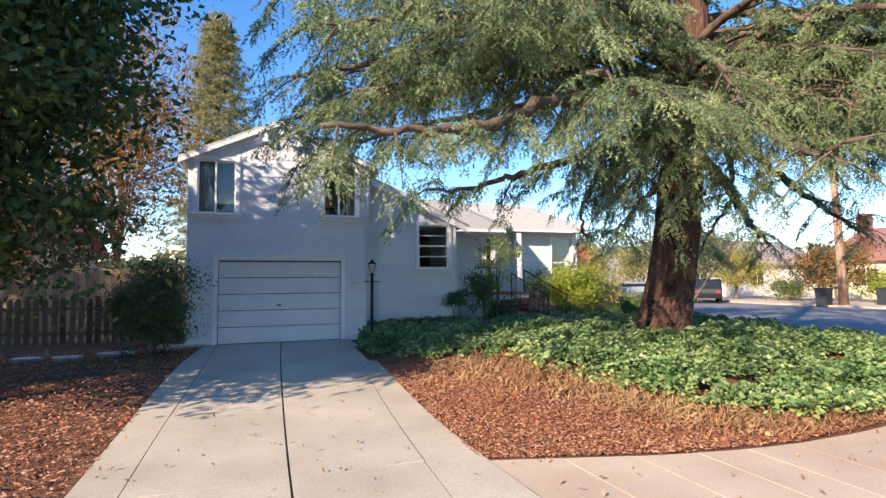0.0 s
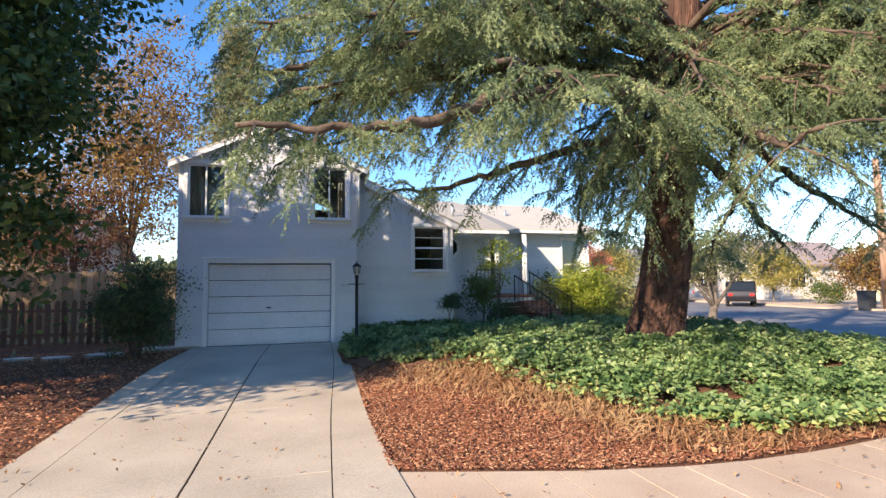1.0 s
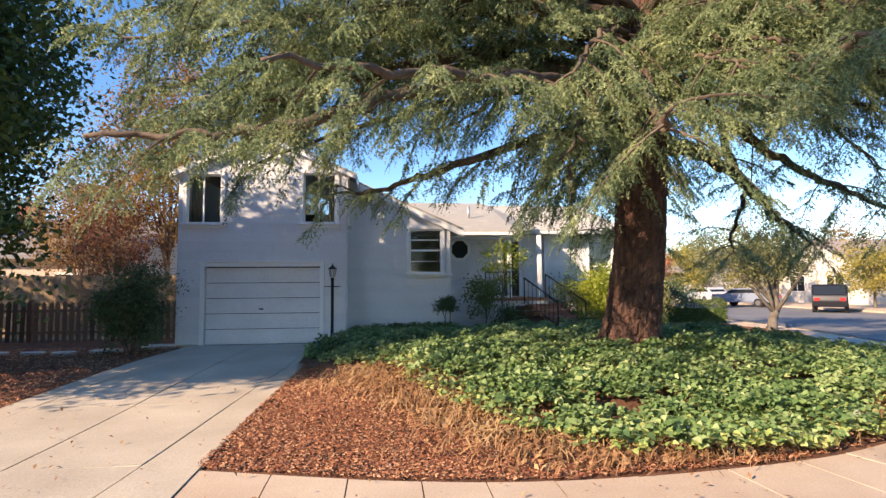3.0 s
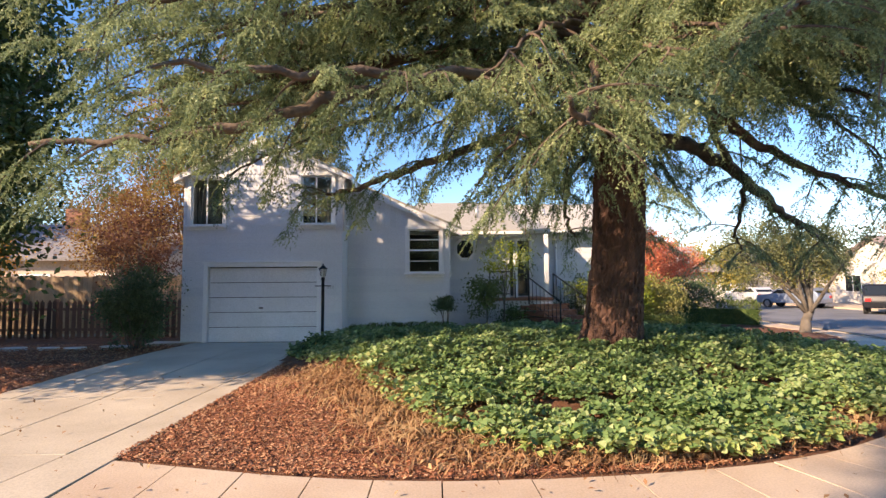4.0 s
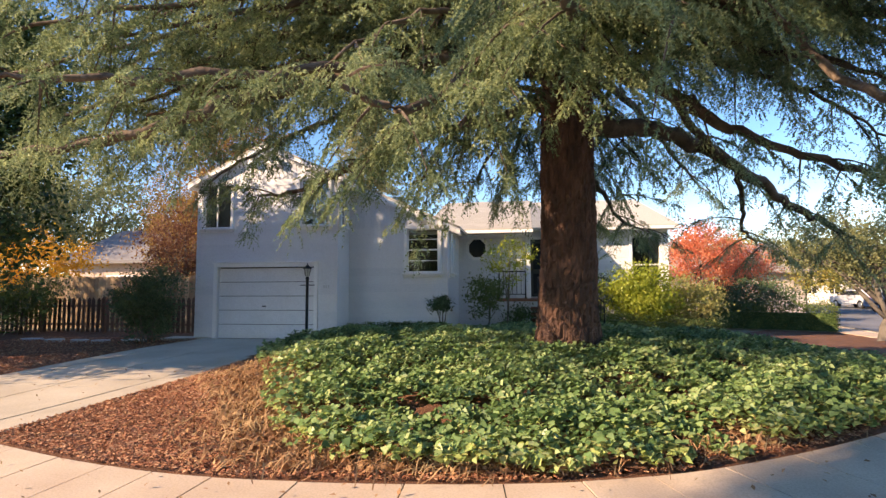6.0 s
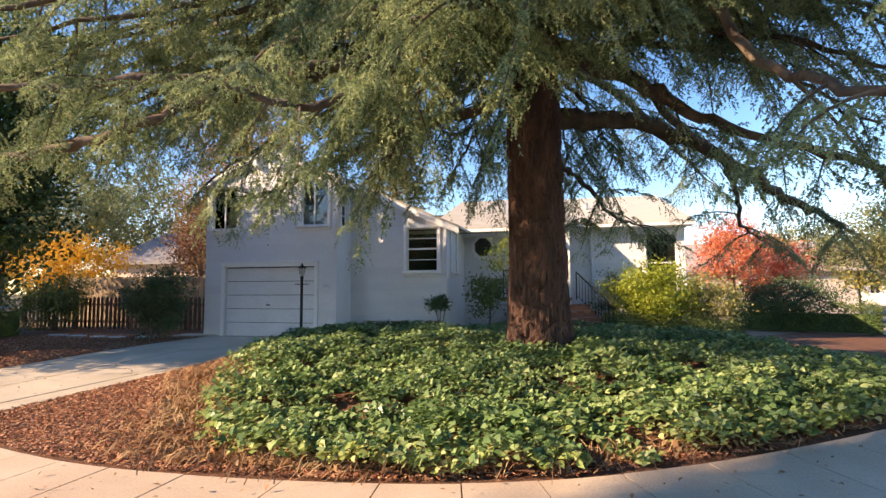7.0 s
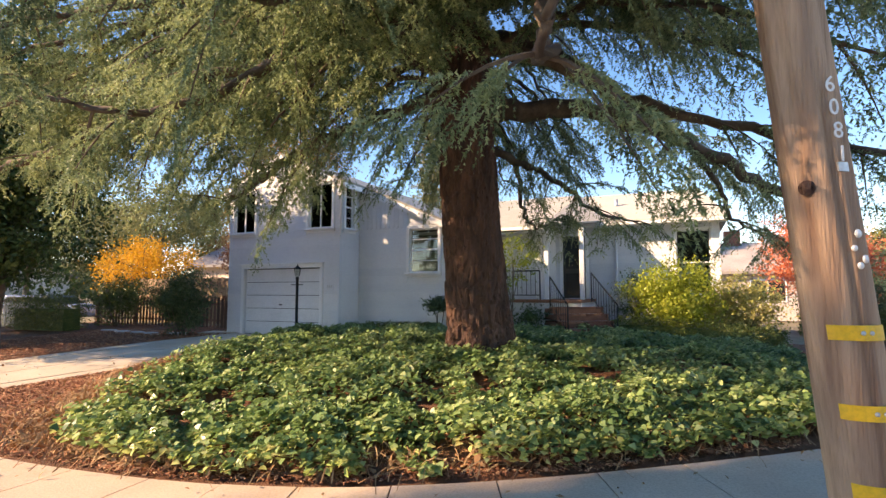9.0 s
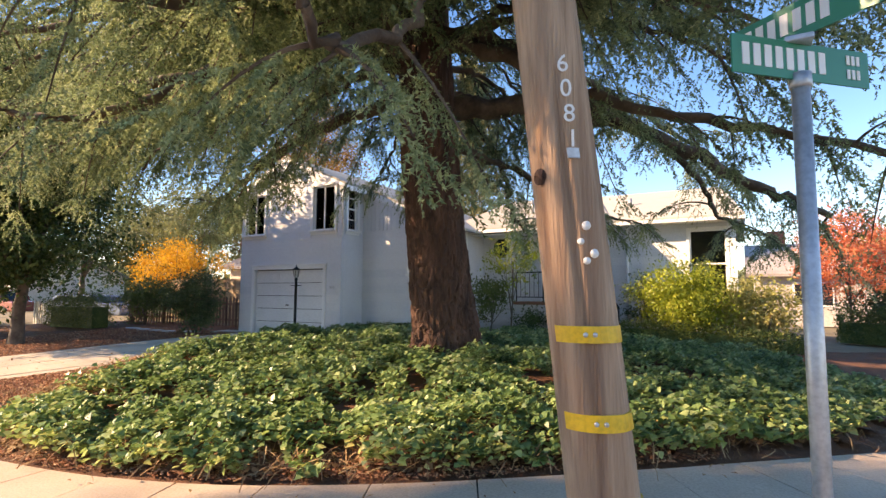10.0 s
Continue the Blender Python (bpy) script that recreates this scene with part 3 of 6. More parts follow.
def window(parent, hole, y, bars=(), mull=(), sill=True, trim=0.085, depth=0.05, name="window", axis="y"):
    """A window in a wall: white casing, sill, sash bars and a pane. bars: heights as fractions; mull: fractions across."""
    x0, x1, z0, z1 = hole
    w = thing(name, "white-framed window with dark glass", "")
    del w["label"]
    w.parent = parent
    turn = None if axis == "y" else Matrix.Translation((y, 0, 0)) @ Matrix.Rotation(radians(90), 4, "Z")

    def bx(nm, a, b, c, d, e, f, mt, bev=0.006):
        return box(nm, a, b, c, d, e, f, mt, w, bev, m=turn)
    yy = y if axis == "y" else 0.0
    bm = bmesh.new()
    for a, b, e, f in ((x0 - trim, x0, z0, z1 + trim), (x1, x1 + trim, z0, z1 + trim), (x0, x1, z1, z1 + trim)):
        add_box(bm, a, b, yy - depth, yy, e, f, 0.006, turn)
    part("casing", bm, M_TRIM, w)
    if sill:
        bx("sill", x0 - trim - 0.03, x1 + trim + 0.03, yy - depth - 0.05, yy + 0.02, z0 - 0.05, z0, M_TRIM, 0.01)
        bx("apron", x0 - trim, x1 + trim, yy - depth + 0.015, yy, z0 - 0.12, z0 - 0.05, M_TRIM)
    bm = bmesh.new()
    t = 0.035
    for a, b, e, f in ((x0, x0 + t, z0, z1), (x1 - t, x1, z0, z1), (x0 + t, x1 - t, z0, z0 + t), (x0 + t, x1 - t, z1 - t, z1)):
        add_box(bm, a, b, yy + 0.02, yy + 0.065, e, f, 0.004, turn)
    part("sash", bm, M_TRIM, w)
    for k in bars:
        z = z0 + k * (z1 - z0)
        h = 0.022 if abs(k - 0.5) < 0.06 else 0.011
        bx("glazing_bar", x0 + t, x1 - t, yy + 0.022, yy + 0.06, z - h, z + h, M_TRIM, 0.003)
    for k in mull:
        x = x0 + k * (x1 - x0)
        bx("mullion", x - 0.018, x + 0.018, yy + 0.022, yy + 0.06, z0 + t, z1 - t, M_TRIM, 0.003)
    pane = bx("pane", x0 + 0.01, x1 - 0.01, yy + 0.04, yy + 0.046, z0 + 0.01, z1 - 0.01, M_GLASS, 0)
    pane.visible_shadow = False
    return w


window(house, WL, YA, mull=(0.47,))
window(house, WR, YA, mull=(0.47,))
window(house, WB, YB, bars=(0.27, 0.52, 0.76))
window(house, (WS[0] + 0.1, WS[1], WS[2], WS[3]), XA1, bars=(0.25, 0.5, 0.75), axis="x")
window(house, (YB + 0.45, YB + 1.05, 1.9, 3.0), XB1, bars=(0.25, 0.5, 0.75), axis="x", sill=True)
window(house, (10.62, 11.5, 1.3, 3.12), YD, bars=(0.5,), trim=0.07)
box("corner_post", XD1 - 0.16, XD1 + 0.03, YD - 0.04, YD, 0.1, 3.4, M_TRIM, house, 0.008)
box("corner_board", XA1 - 0.015, XA1 + 0.02, YA - 0.02, YA + 0.09, 0.2, 4.35, M_PAINT, house, 0.006)

# eight-sided window beside the door
ow = thing("octagon_window", "x", "")
del ow["label"]
ow.parent = house
cx, cz, ro, ri = 5.81, 2.69, 0.36, 0.27
ringv, ringf = [], []
for yy in (YC - 0.05, YC):
    for r in (ro, ri):
        ringv += [(cx + r * math.sin((k + 0.5) * math.pi / 4), yy, cz + r * 1.08 * math.cos((k + 0.5) * math.pi / 4)) for k in range(8)]
for k in range(8):
    n = (k + 1) % 8
    ringf += [[k, n, 8 + n, 8 + k], [16 + k, 24 + k, 24 + n, 16 + n], [k, 16 + k, 16 + n, n], [8 + k, 8 + n, 24 + n, 24 + k]]
link("casing", ringv, ringf, M_TRIM, ow)
link("pane", [(cx + 0.28 * math.sin((k + 0.5) * math.pi / 4), YC - 0.012, cz + 0.3 * math.cos((k + 0.5) * math.pi / 4)) for k in range(8)], [list(range(8))], M_CARGLASS, ow)

# garage door: sections with raised panels
gd = thing("garage_door", "x", "")
del gd["label"]
gd.parent = house
# near-black backing: paints the shade in the gaps between the sections
box("door_back", GAR[0] + 0.005, GAR[1] - 0.005, YA + 0.1, YA + 0.13, 0.14, GAR[3], M_JOINT, gd)
rows_z = [0.2 + k * (GAR[3] - 0.22) / 5 for k in range(6)]
for k in range(5):
    sec = box("section", GAR[0] + 0.012, GAR[1] - 0.012, YA + 0.06, YA + 0.1, rows_z[k] + 0.007, rows_z[k + 1] - 0.007, M_GARAGE, gd, 0.006)
    for c in range(3):
        px0 = GAR[0] + 0.06 + c * (GAR[1] - GAR[0] - 0.1) / 3
        px1 = px0 + (GAR[1] - GAR[0] - 0.1) / 3 - 0.04
        pz0, pz1 = rows_z[k] + 0.06, rows_z[k + 1] - 0.06
        bm = bmesh.new()
        for a, b, e, f in ((px0, px1, pz0, pz0 + 0.018), (px0, px1, pz1 - 0.018, pz1), (px0, px0 + 0.018, pz0 + 0.018, pz1 - 0.018), (px1 - 0.018, px1, pz0 + 0.018, pz1 - 0.018)):
            add_box(bm, a, b, YA + 0.053, YA + 0.062, e, f, 0.003)
        part("panel_moulding", bm, M_GARAGE, sec)
box("handle", 0.5, 0.6, YA + 0.03, YA + 0.06, 1.02, 1.05, M_IRON, gd, 0.004)
for nm, a, b, e, f in (("jamb", GAR[0] - 0.1, GAR[0], 0.17, GAR[3] + 0.1), ("jamb", GAR[1], GAR[1] + 0.1, 0.17, GAR[3] + 0.1), ("head", GAR[0], GAR[1], GAR[3], GAR[3] + 0.1)):
    box(nm, a, b, YA - 0.05, YA + 0.02, e, f, M_TRIM, gd, 0.008)
box("head_cap", GAR[0] - 0.13, GAR[1] + 0.13, YA - 0.08, YA, GAR[3] + 0.1, GAR[3] + 0.13, M_TRIM, gd, 0.006)
box("weather_strip", GAR[0], GAR[1], YA + 0.03, YA + 0.1, 0.13, 0.2, M_JOINT, gd)

# house-number plate: plain dark bars
pl = box("number_plate", 2.16, 2.4, YA - 0.035, YA - 0.02, 1.43, 1.6, M_PAINT, house, 0.003)
for k in range(3):
    box("bar", 2.2 + k * 0.06, 2.23 + k * 0.06, YA - 0.042, YA - 0.035, 1.495, 1.57, M_GALV, pl)

# roofs
FR = YA - 0.2


def slab_roof(name, corners, thick, material, parent):
    """A roof plane through four corners, with thickness below."""
    lo = [(x, y, z - thick) for x, y, z in corners]
    n = len(corners)
    f = [list(range(n)), list(range(2 * n - 1, n - 1, -1))] + [[i, i + n, (i + 1) % n + n, (i + 1) % n] for i in range(n)]
    bm = bmesh.new()
    vs = [bm.verts.new(p) for p in corners + lo]
    for q in f:
        bm.faces.new([vs[i] for i in q])
    bmesh.ops.recalc_face_normals(bm, faces=bm.faces)
    return part(name, bm, material, parent)


XE0, XE1, XE2 = XA0 - 0.18, XA1 + 0.28, XB1 + 0.35
slab_roof("roof_left", [(XE0, FR, roof_z(XE0)), (APX, FR, APZ), (APX, 20.5, APZ), (XE0, 20.5, roof_z(XE0))], 0.06, M_ROOF, house)
slab_roof("roof_front", [(APX, FR, APZ), (XE1, FR, roof_z(XE1)), (XE1, YB - 0.12, roof_z(XE1)), (APX, YB - 0.12, APZ)], 0.06, M_ROOF, house)
slab_roof("roof_long_slope", [(APX, YB - 0.12, APZ), (XE2, YB - 0.12, roof_z(XE2)), (XE2, 15.4, roof_z(XE2)), (XE2, 20.5, roof_z(XE2)), (APX, 20.5, APZ)], 0.06, M_ROOF, house)
slab_roof("roof_entry", [(4.2, 14.95, 3.2), (7.45, 14.95, 3.2), (7.45, 20.3, 4.88), (4.2, 20.3, 4.88)], 0.07, M_ROOF, house)
slab_roof("roof_wing", [(6.9, 16.88, 3.45), (XD1 + 0.25, 16.88, 3.45), (11.35, 20.3, 4.8), (6.9, 20.3, 4.8)], 0.07, M_ROOF, house)
slab_roof("roof_wing_back", [(4.0, 20.32, 4.78), (11.35, 20.32, 4.78), (XD1 + 0.25, 23.6, 3.4), (4.0, 23.6, 3.4)], 0.07, M_ROOF, house)
slab_roof("roof_wing_end", [(XD1 + 0.25, 16.88, 3.44), (XD1 + 0.25, 23.6, 3.4), (11.36, 20.31, 4.79)], 0.05, M_ROOF, house)


def rake(name, xa, xb, y0, y1, drop):
    za, zb = roof_z(xa) - 0.06, roof_z(xb) - 0.06
    return prism(name, [(xa, za), (xb, zb), (xb, zb - drop), (xa, za - drop)], "y", y0, y1, M_TRIM, house)


rake("rake_board", XE0, APX - 0.002, FR, FR + 0.03, 0.085)
rake("rake_board", APX + 0.002, XE1, FR, FR + 0.03, 0.085)
rake("rake_board", XE1 + 0.02, XE2, YB - 0.12, YB - 0.085, 0.17)
rake("soffit", XE0 + 0.01, APX - 0.01, FR + 0.031, YA + 0.02, 0.02)
rake("soffit", APX + 0.01, XE1 - 0.01, FR + 0.031, YA + 0.02, 0.02)
box("eave_fascia", XE0, XE0 + 0.03, FR + 0.04, 20.5, roof_z(XE0) - 0.15, roof_z(XE0) - 0.062, M_TRIM, house)
box("eave_fascia", XE1 - 0.03, XE1, FR + 0.04, YB - 0.13, roof_z(XE1) - 0.19, roof_z(XE1) - 0.062, M_TRIM, house)
box("gutter", XE1 - 0.0, XE2 + 1.9, 14.88, 14.97, 3.06, 3.15, M_TRIM, house, 0.012)
box("gutter", 7.5, XD1 + 0.25, 16.8, 16.9, 3.3, 3.39, M_TRIM, house, 0.012)
box("soffit_entry", XB1, 7.45, 14.98, YC, 3.0, 3.03, M_TRIM, house)
box("soffit_wing", 7.45, XD1 + 0.22, 16.9, YD, 3.31, 3.34, M_TRIM, house)
slab_roof("roof_valley", [(7.46, 14.97, 3.2), (8.7, 16.9, 3.47), (7.46, 20.28, 4.87)], 0.05, M_ROOF, house)
tube("vent_pipe", [(6.3, 17.0, 3.8), (6.3, 17.0, 4.25)], [0.05, 0.05], M_GALV, house, 10)
tube("vent_pipe", [(8.9, 18.6, 4.0), (8.9, 18.6, 4.35)], [0.06, 0.06], M_GALV, house, 10)
tube("downspout", [(9.0, YD - 0.06, 0.4), (9.0, YD - 0.06, 3.3)], [0.04, 0.04], M_PAINT, house, 8)
tube("downspout", [(XA1 + 0.05, YA - 0.02, 2.9), (XA1 + 0.05, YA - 0.02, 4.2), (XA1 + 0.14, YA - 0.05, 4.3)], [0.03] * 3, M_TRIM, house, 8)

# dovecote gable: three small triangular boxes, vertical boards, scalloped edge
for bx_, bz_ in ((0.22, 4.84), (0.58, 5.03), (0.92, 4.78)):
    prism("bird_box", [(bx_ - 0.09, bz_ - 0.1), (bx_ + 0.09, bz_ - 0.1), (bx_ + 0.0, bz_ + 0.12)], "y", YA - 0.2, YA - 0.01, M_TRIM, house)

# porch, steps, door
porch = thing("porch", "brick-topped entrance porch with rendered base and brick steps", "porch")
box("base", 6.45, 8.35, 15.05, YD, 0.2, 1.1, M_PAINT, porch)
box("floor", 6.42, 8.38, 15.0, YD - 0.0, 1.1, 1.18, M_BRICK, porch, 0.01)
ST = Matrix.Translation((7.93, 15.35, 0)) @ Matrix.Rotation(radians(32), 4, "Z")
for k in range(5):
    zt = 1.0 - k * 0.165
    stp = box("step", -0.62, 0.72, -0.35 - 0.29 * k - 0.29, 0.25, zt - 0.165, zt - 0.05, M_BRICK, porch, 0.006, m=ST)
    nb = 7
    for b in range(nb):
        wv = 1.36 / nb
        box("brick", -0.64 + b * wv + 0.006, -0.64 + (b + 1) * wv - 0.006, -0.37 - 0.29 * k - 0.29, -0.37 - 0.29 * k, zt - 0.05, zt, M_BRICK, stp, 0.006, m=ST)
for nm, x in (("post", 7.34), ("post", 8.3)):
    box(nm, x - 0.06, x + 0.06, 15.5, 15.62, 1.18, 3.12, M_TRIM, porch, 0.01)
box("pilaster", 6.98, 7.16, YC - 0.05, YC - 0.0, 1.18, 3.0, M_TRIM, porch, 0.008)
fd = box("front_door", 7.42, 8.1, YD + 0.04, YD + 0.09, 1.2, 3.08, plain("door_black_green", (0.02, 0.03, 0.03), 0.35), house, 0.006, "dark front door")
for a, b, e, f in ((7.5, 8.02, 1.3, 1.95), (7.5, 8.02, 2.1, 2.95)):
    box("door_panel", a, b, YD + 0.025, YD + 0.042, e, f, M_CARGLASS, fd, 0.004)
for a, b, e, f in ((7.33, 7.42, 1.2, 3.17), (8.1, 8.19, 1.2, 3.17), (7.42, 8.1, 3.08, 3.17)):
    box("door_casing", a, b, YD - 0.03, YD + 0.02, e, f, M_TRIM, house, 0.005)


def railing(label, m, pts, n, h=0.78):
    """An iron rail: two sloping bars with thin uprights between, and end posts."""
    r = thing("handrail", label, "handrail", "porch rails")
    a, b = Vector(pts[0]), Vector(pts[1])
    up = Vector((0, 0, 1))
    for dz, rad in ((h, 0.02), (0.12, 0.012)):
        tube("rail", [m @ (a + up * dz), m @ (b + up * dz)], [rad, rad], M_IRON, r, 8)
    for k in range(n + 1):
        p = a.lerp(b, k / n)
        e = k in (0, n)
        tube("post" if e else "baluster", [m @ (p + up * (0.0 if e else 0.12)), m @ (p + up * h)], [0.018 if e else 0.008] * 2, M_IRON, r, 6)
    return r


railing("black iron stair handrail beside the brick steps", ST, [(0.66, -0.05, 1.12), (0.66, -1.55, 0.3)], 10)
railing("black iron stair handrail beside the brick steps", ST, [(-0.58, -0.3, 1.0), (-0.58, -1.55, 0.3)], 8)
railing("black iron railing on the porch edge", Matrix(), [(6.5, 15.12, 1.18), (7.25, 15.12, 1.18)], 6)

# crawl-space vent
vent = thing("foundation_vent", "x", "")
del vent["label"]
vent.parent = house
box("frame", 3.72, 3.98, YB - 0.03, YB - 0.004, 0.46, 0.6, M_GALV, vent, 0.004)
for k in range(5):
    box("slat", 3.735, 3.965, YB - 0.036, YB - 0.03, 0.475 + k * 0.024, 0.489 + k * 0.024, M_IRON, vent)


# ---- lamp post ----
def lamp_post(x, y):
    z0 = float(height(x, y))
    t = thing("lamp_post", "slim black iron garden lamp post with lantern, in the ivy", "lamp post")
    tube("pole", [(x, y, z0 - 0.05), (x, y, z0 + 0.1), (x, y, z0 + 0.11), (x, y, 1.68), (x, y, 1.7), (x, y, 1.75)], [0.06, 0.055, 0.034, 0.032, 0.045, 0.03], M_IRON, t, 12)
    tube("cross_bar", [(x - 0.17, y, 1.56), (x + 0.17, y, 1.56)], [0.01, 0.01], M_IRON, t, 8)
    lan = tube("lantern", [(x, y, 1.75), (x, y, 1.78), (x, y, 1.93)], [0.04, 0.05, 0.075], M_LAMPGLASS, t, 6, label="small glass lantern", smooth=False)
    for k in range(6):
        a = k * math.pi / 3 + 0.0
        tube("rib", [(x + 0.052 * math.cos(a), y + 0.052 * math.sin(a), 1.77), (x + 0.08 * math.cos(a), y + 0.08 * math.sin(a), 1.935)], [0.006, 0.006], M_IRON, lan, 4)
    tube("cap", [(x, y, 1.93), (x, y, 1.945), (x, y, 2.0), (x, y, 2.02), (x, y, 2.06)], [0.1, 0.095, 0.03, 0.015, 0.004], M_IRON, t, 10)


lamp_post(2.38, 11.1)


# ---- the cedar ----
def blades(base, direc, length, width, seed):
    """One thin triangle at each base."""
    rg = np.random.default_rng(seed)
    s = unit(np.cross(direc, rg.standard_normal(direc.shape)))
    v = np.stack([base - s * width[:, None] / 2, base + s * width[:, None] / 2, base + direc * length[:, None]], 1)
    return v.reshape(-1, 3)


def spray_points(origins, dirs, lengths, per, seed, blade=0.036, width=0.013, fingers=6, droop=0.45):
    """Drooping sprays: a twig with side fingers, each a soft brush of short needles standing round it."""
    rg = np.random.default_rng(seed)
    n = len(origins)
    down = np.array((0, 0, -1.0))
    d = unit(dirs)
    side = unit(np.cross(d, np.array((0, 0, 1.0))) + 1e-6)
    K = fingers
    L = np.asarray(lengths)[:, None]
    tj = np.linspace(0.0, 0.8, K)[None] + rg.uniform(-0.07, 0.07, (n, K))
    sj = np.where(np.arange(K) % 2, 1.0, -1.0)[None] * rg.uniform(0.55, 1.0, (n, K))
    tj[:, -1], sj[:, -1] = 0.25, 0.0
    lj = L * rg.uniform(0.45, 0.8, (n, K)) * (1.05 - 0.6 * tj)
    lj[:, -1:] = L * 0.85
    fb = origins[:, None] + d[:, None] * (tj * L)[..., None] + down * (droop * L * tj * tj)[..., None]
    fd = unit(d[:, None] * 0.8 + side[:, None] * sj[..., None] + down * (0.2 + droop * tj + rg.uniform(-0.15, 0.35, (n, K)))[..., None])
    u = rg.uniform(0.0, 1.0, (n, K, per)) ** 0.85
    base = fb[:, :, None] + fd[:, :, None] * (u * lj[..., None])[..., None] + down * (0.28 * lj[..., None] * u * u)[..., None]
    bd = unit(fd[:, :, None] * 0.75 + unit(rg.standard_normal((n, K, per, 3))))
    m = n * K * per
    size = (1.0 - 0.45 * u.reshape(-1)) * rg.uniform(0.7, 1.3, m)
    return blades(base.reshape(-1, 3), bd.reshape(-1, 3), blade * size, width * rg.uniform(0.7, 1.3, m), seed + 1)


cedar = thing("cedar_tree", "huge old cedar with reddish bark and drooping blue-green boughs", "tree")
TRUNK = [(7.93, 8.72, 0.1), (7.93, 8.7, 0.45), (7.94, 8.66, 0.8), (7.95, 8.48, 1.5), (7.96, 8.31, 2.3), (7.95, 8.17, 3.2), (7.96, 8.02, 4.3), (7.98, 7.88, 5.5), (8.0, 7.75, 7.5), (8.0, 7.7, 11), (8.0, 7.7, 16.5)]
TR_R = [0.76, 0.58, 0.5, 0.45, 0.425, 0.405, 0.38, 0.35, 0.3, 0.2, 0.03]
ts_ = np.r_[np.linspace(0, 0.58, 190), np.linspace(0.585, 1, 30)]
tp = smooth_path([(*p, r) for p, r in zip(TRUNK, TR_R)], 400)[(ts_ * 399).astype(int)]
seg = 104
rg = np.random.default_rng(7)
ang = np.linspace(0, 2 * np.pi, seg, endpoint=False)
# long bark plates: cells about 9 cm wide and 30 cm tall, cracks between them
GA, GZ_ = np.meshgrid(ang, tp[:, 2], indexing="xy")
U = (GA / (2 * np.pi) * 30 + 0.5 * np.sin(GZ_ * 2.3)).ravel()
W_ = (GZ_ / 0.3).ravel()
near1, near2, cell = np.full(U.size, 9.0), np.full(U.size, 9.0), np.zeros(U.size)
iu, iw = np.floor(U).astype(int), np.floor(W_).astype(int)
jit = rg.uniform(0.1, 0.9, (64, 256, 3))
for du in (-1, 0, 1):
    for dw in (-1, 0, 1):
        cu_, cw_ = (iu + du) % 30, (iw + dw) % 256
        j = jit[cu_, cw_]
        dd_ = np.hypot(iu + du + j[:, 0] - U, iw + dw + j[:, 1] - W_)
        closer = dd_ < near1
        near2 = np.where(closer, near1, np.minimum(near2, dd_))
        cell = np.where(closer, j[:, 2], cell)
        near1 = np.where(closer, dd_, near1)
plate = (0.075 * np.clip((near2 - near1) / 0.22, 0, 1) * (0.45 + cell)).reshape(GA.shape)
flare = 0.12 * np.exp(-np.clip(tp[:, 2:3] - 0.2, 0, 9) / 0.45) * (np.sin(5 * ang[None] + 1.0) + 0.6 * np.sin(3 * ang[None]))
rr = tp[:, 3:4] * (0.955 + plate + rg.normal(0, 0.006, plate.shape)) + flare * tp[:, 3:4]
TV = np.stack([tp[:, 0:1] + rr * np.cos(ang), tp[:, 1:2] + rr * np.sin(ang), np.repeat(tp[:, 2:3], seg, 1)], -1).reshape(-1, 3)
TF = [[i * seg + j, i * seg + (j + 1) % seg, (i + 1) * seg + (j + 1) % seg, (i + 1) * seg + j] for i in range(len(tp) - 1) for j in range(seg)]
link("trunk", TV, TF, M_BARK, cedar, smooth=False)

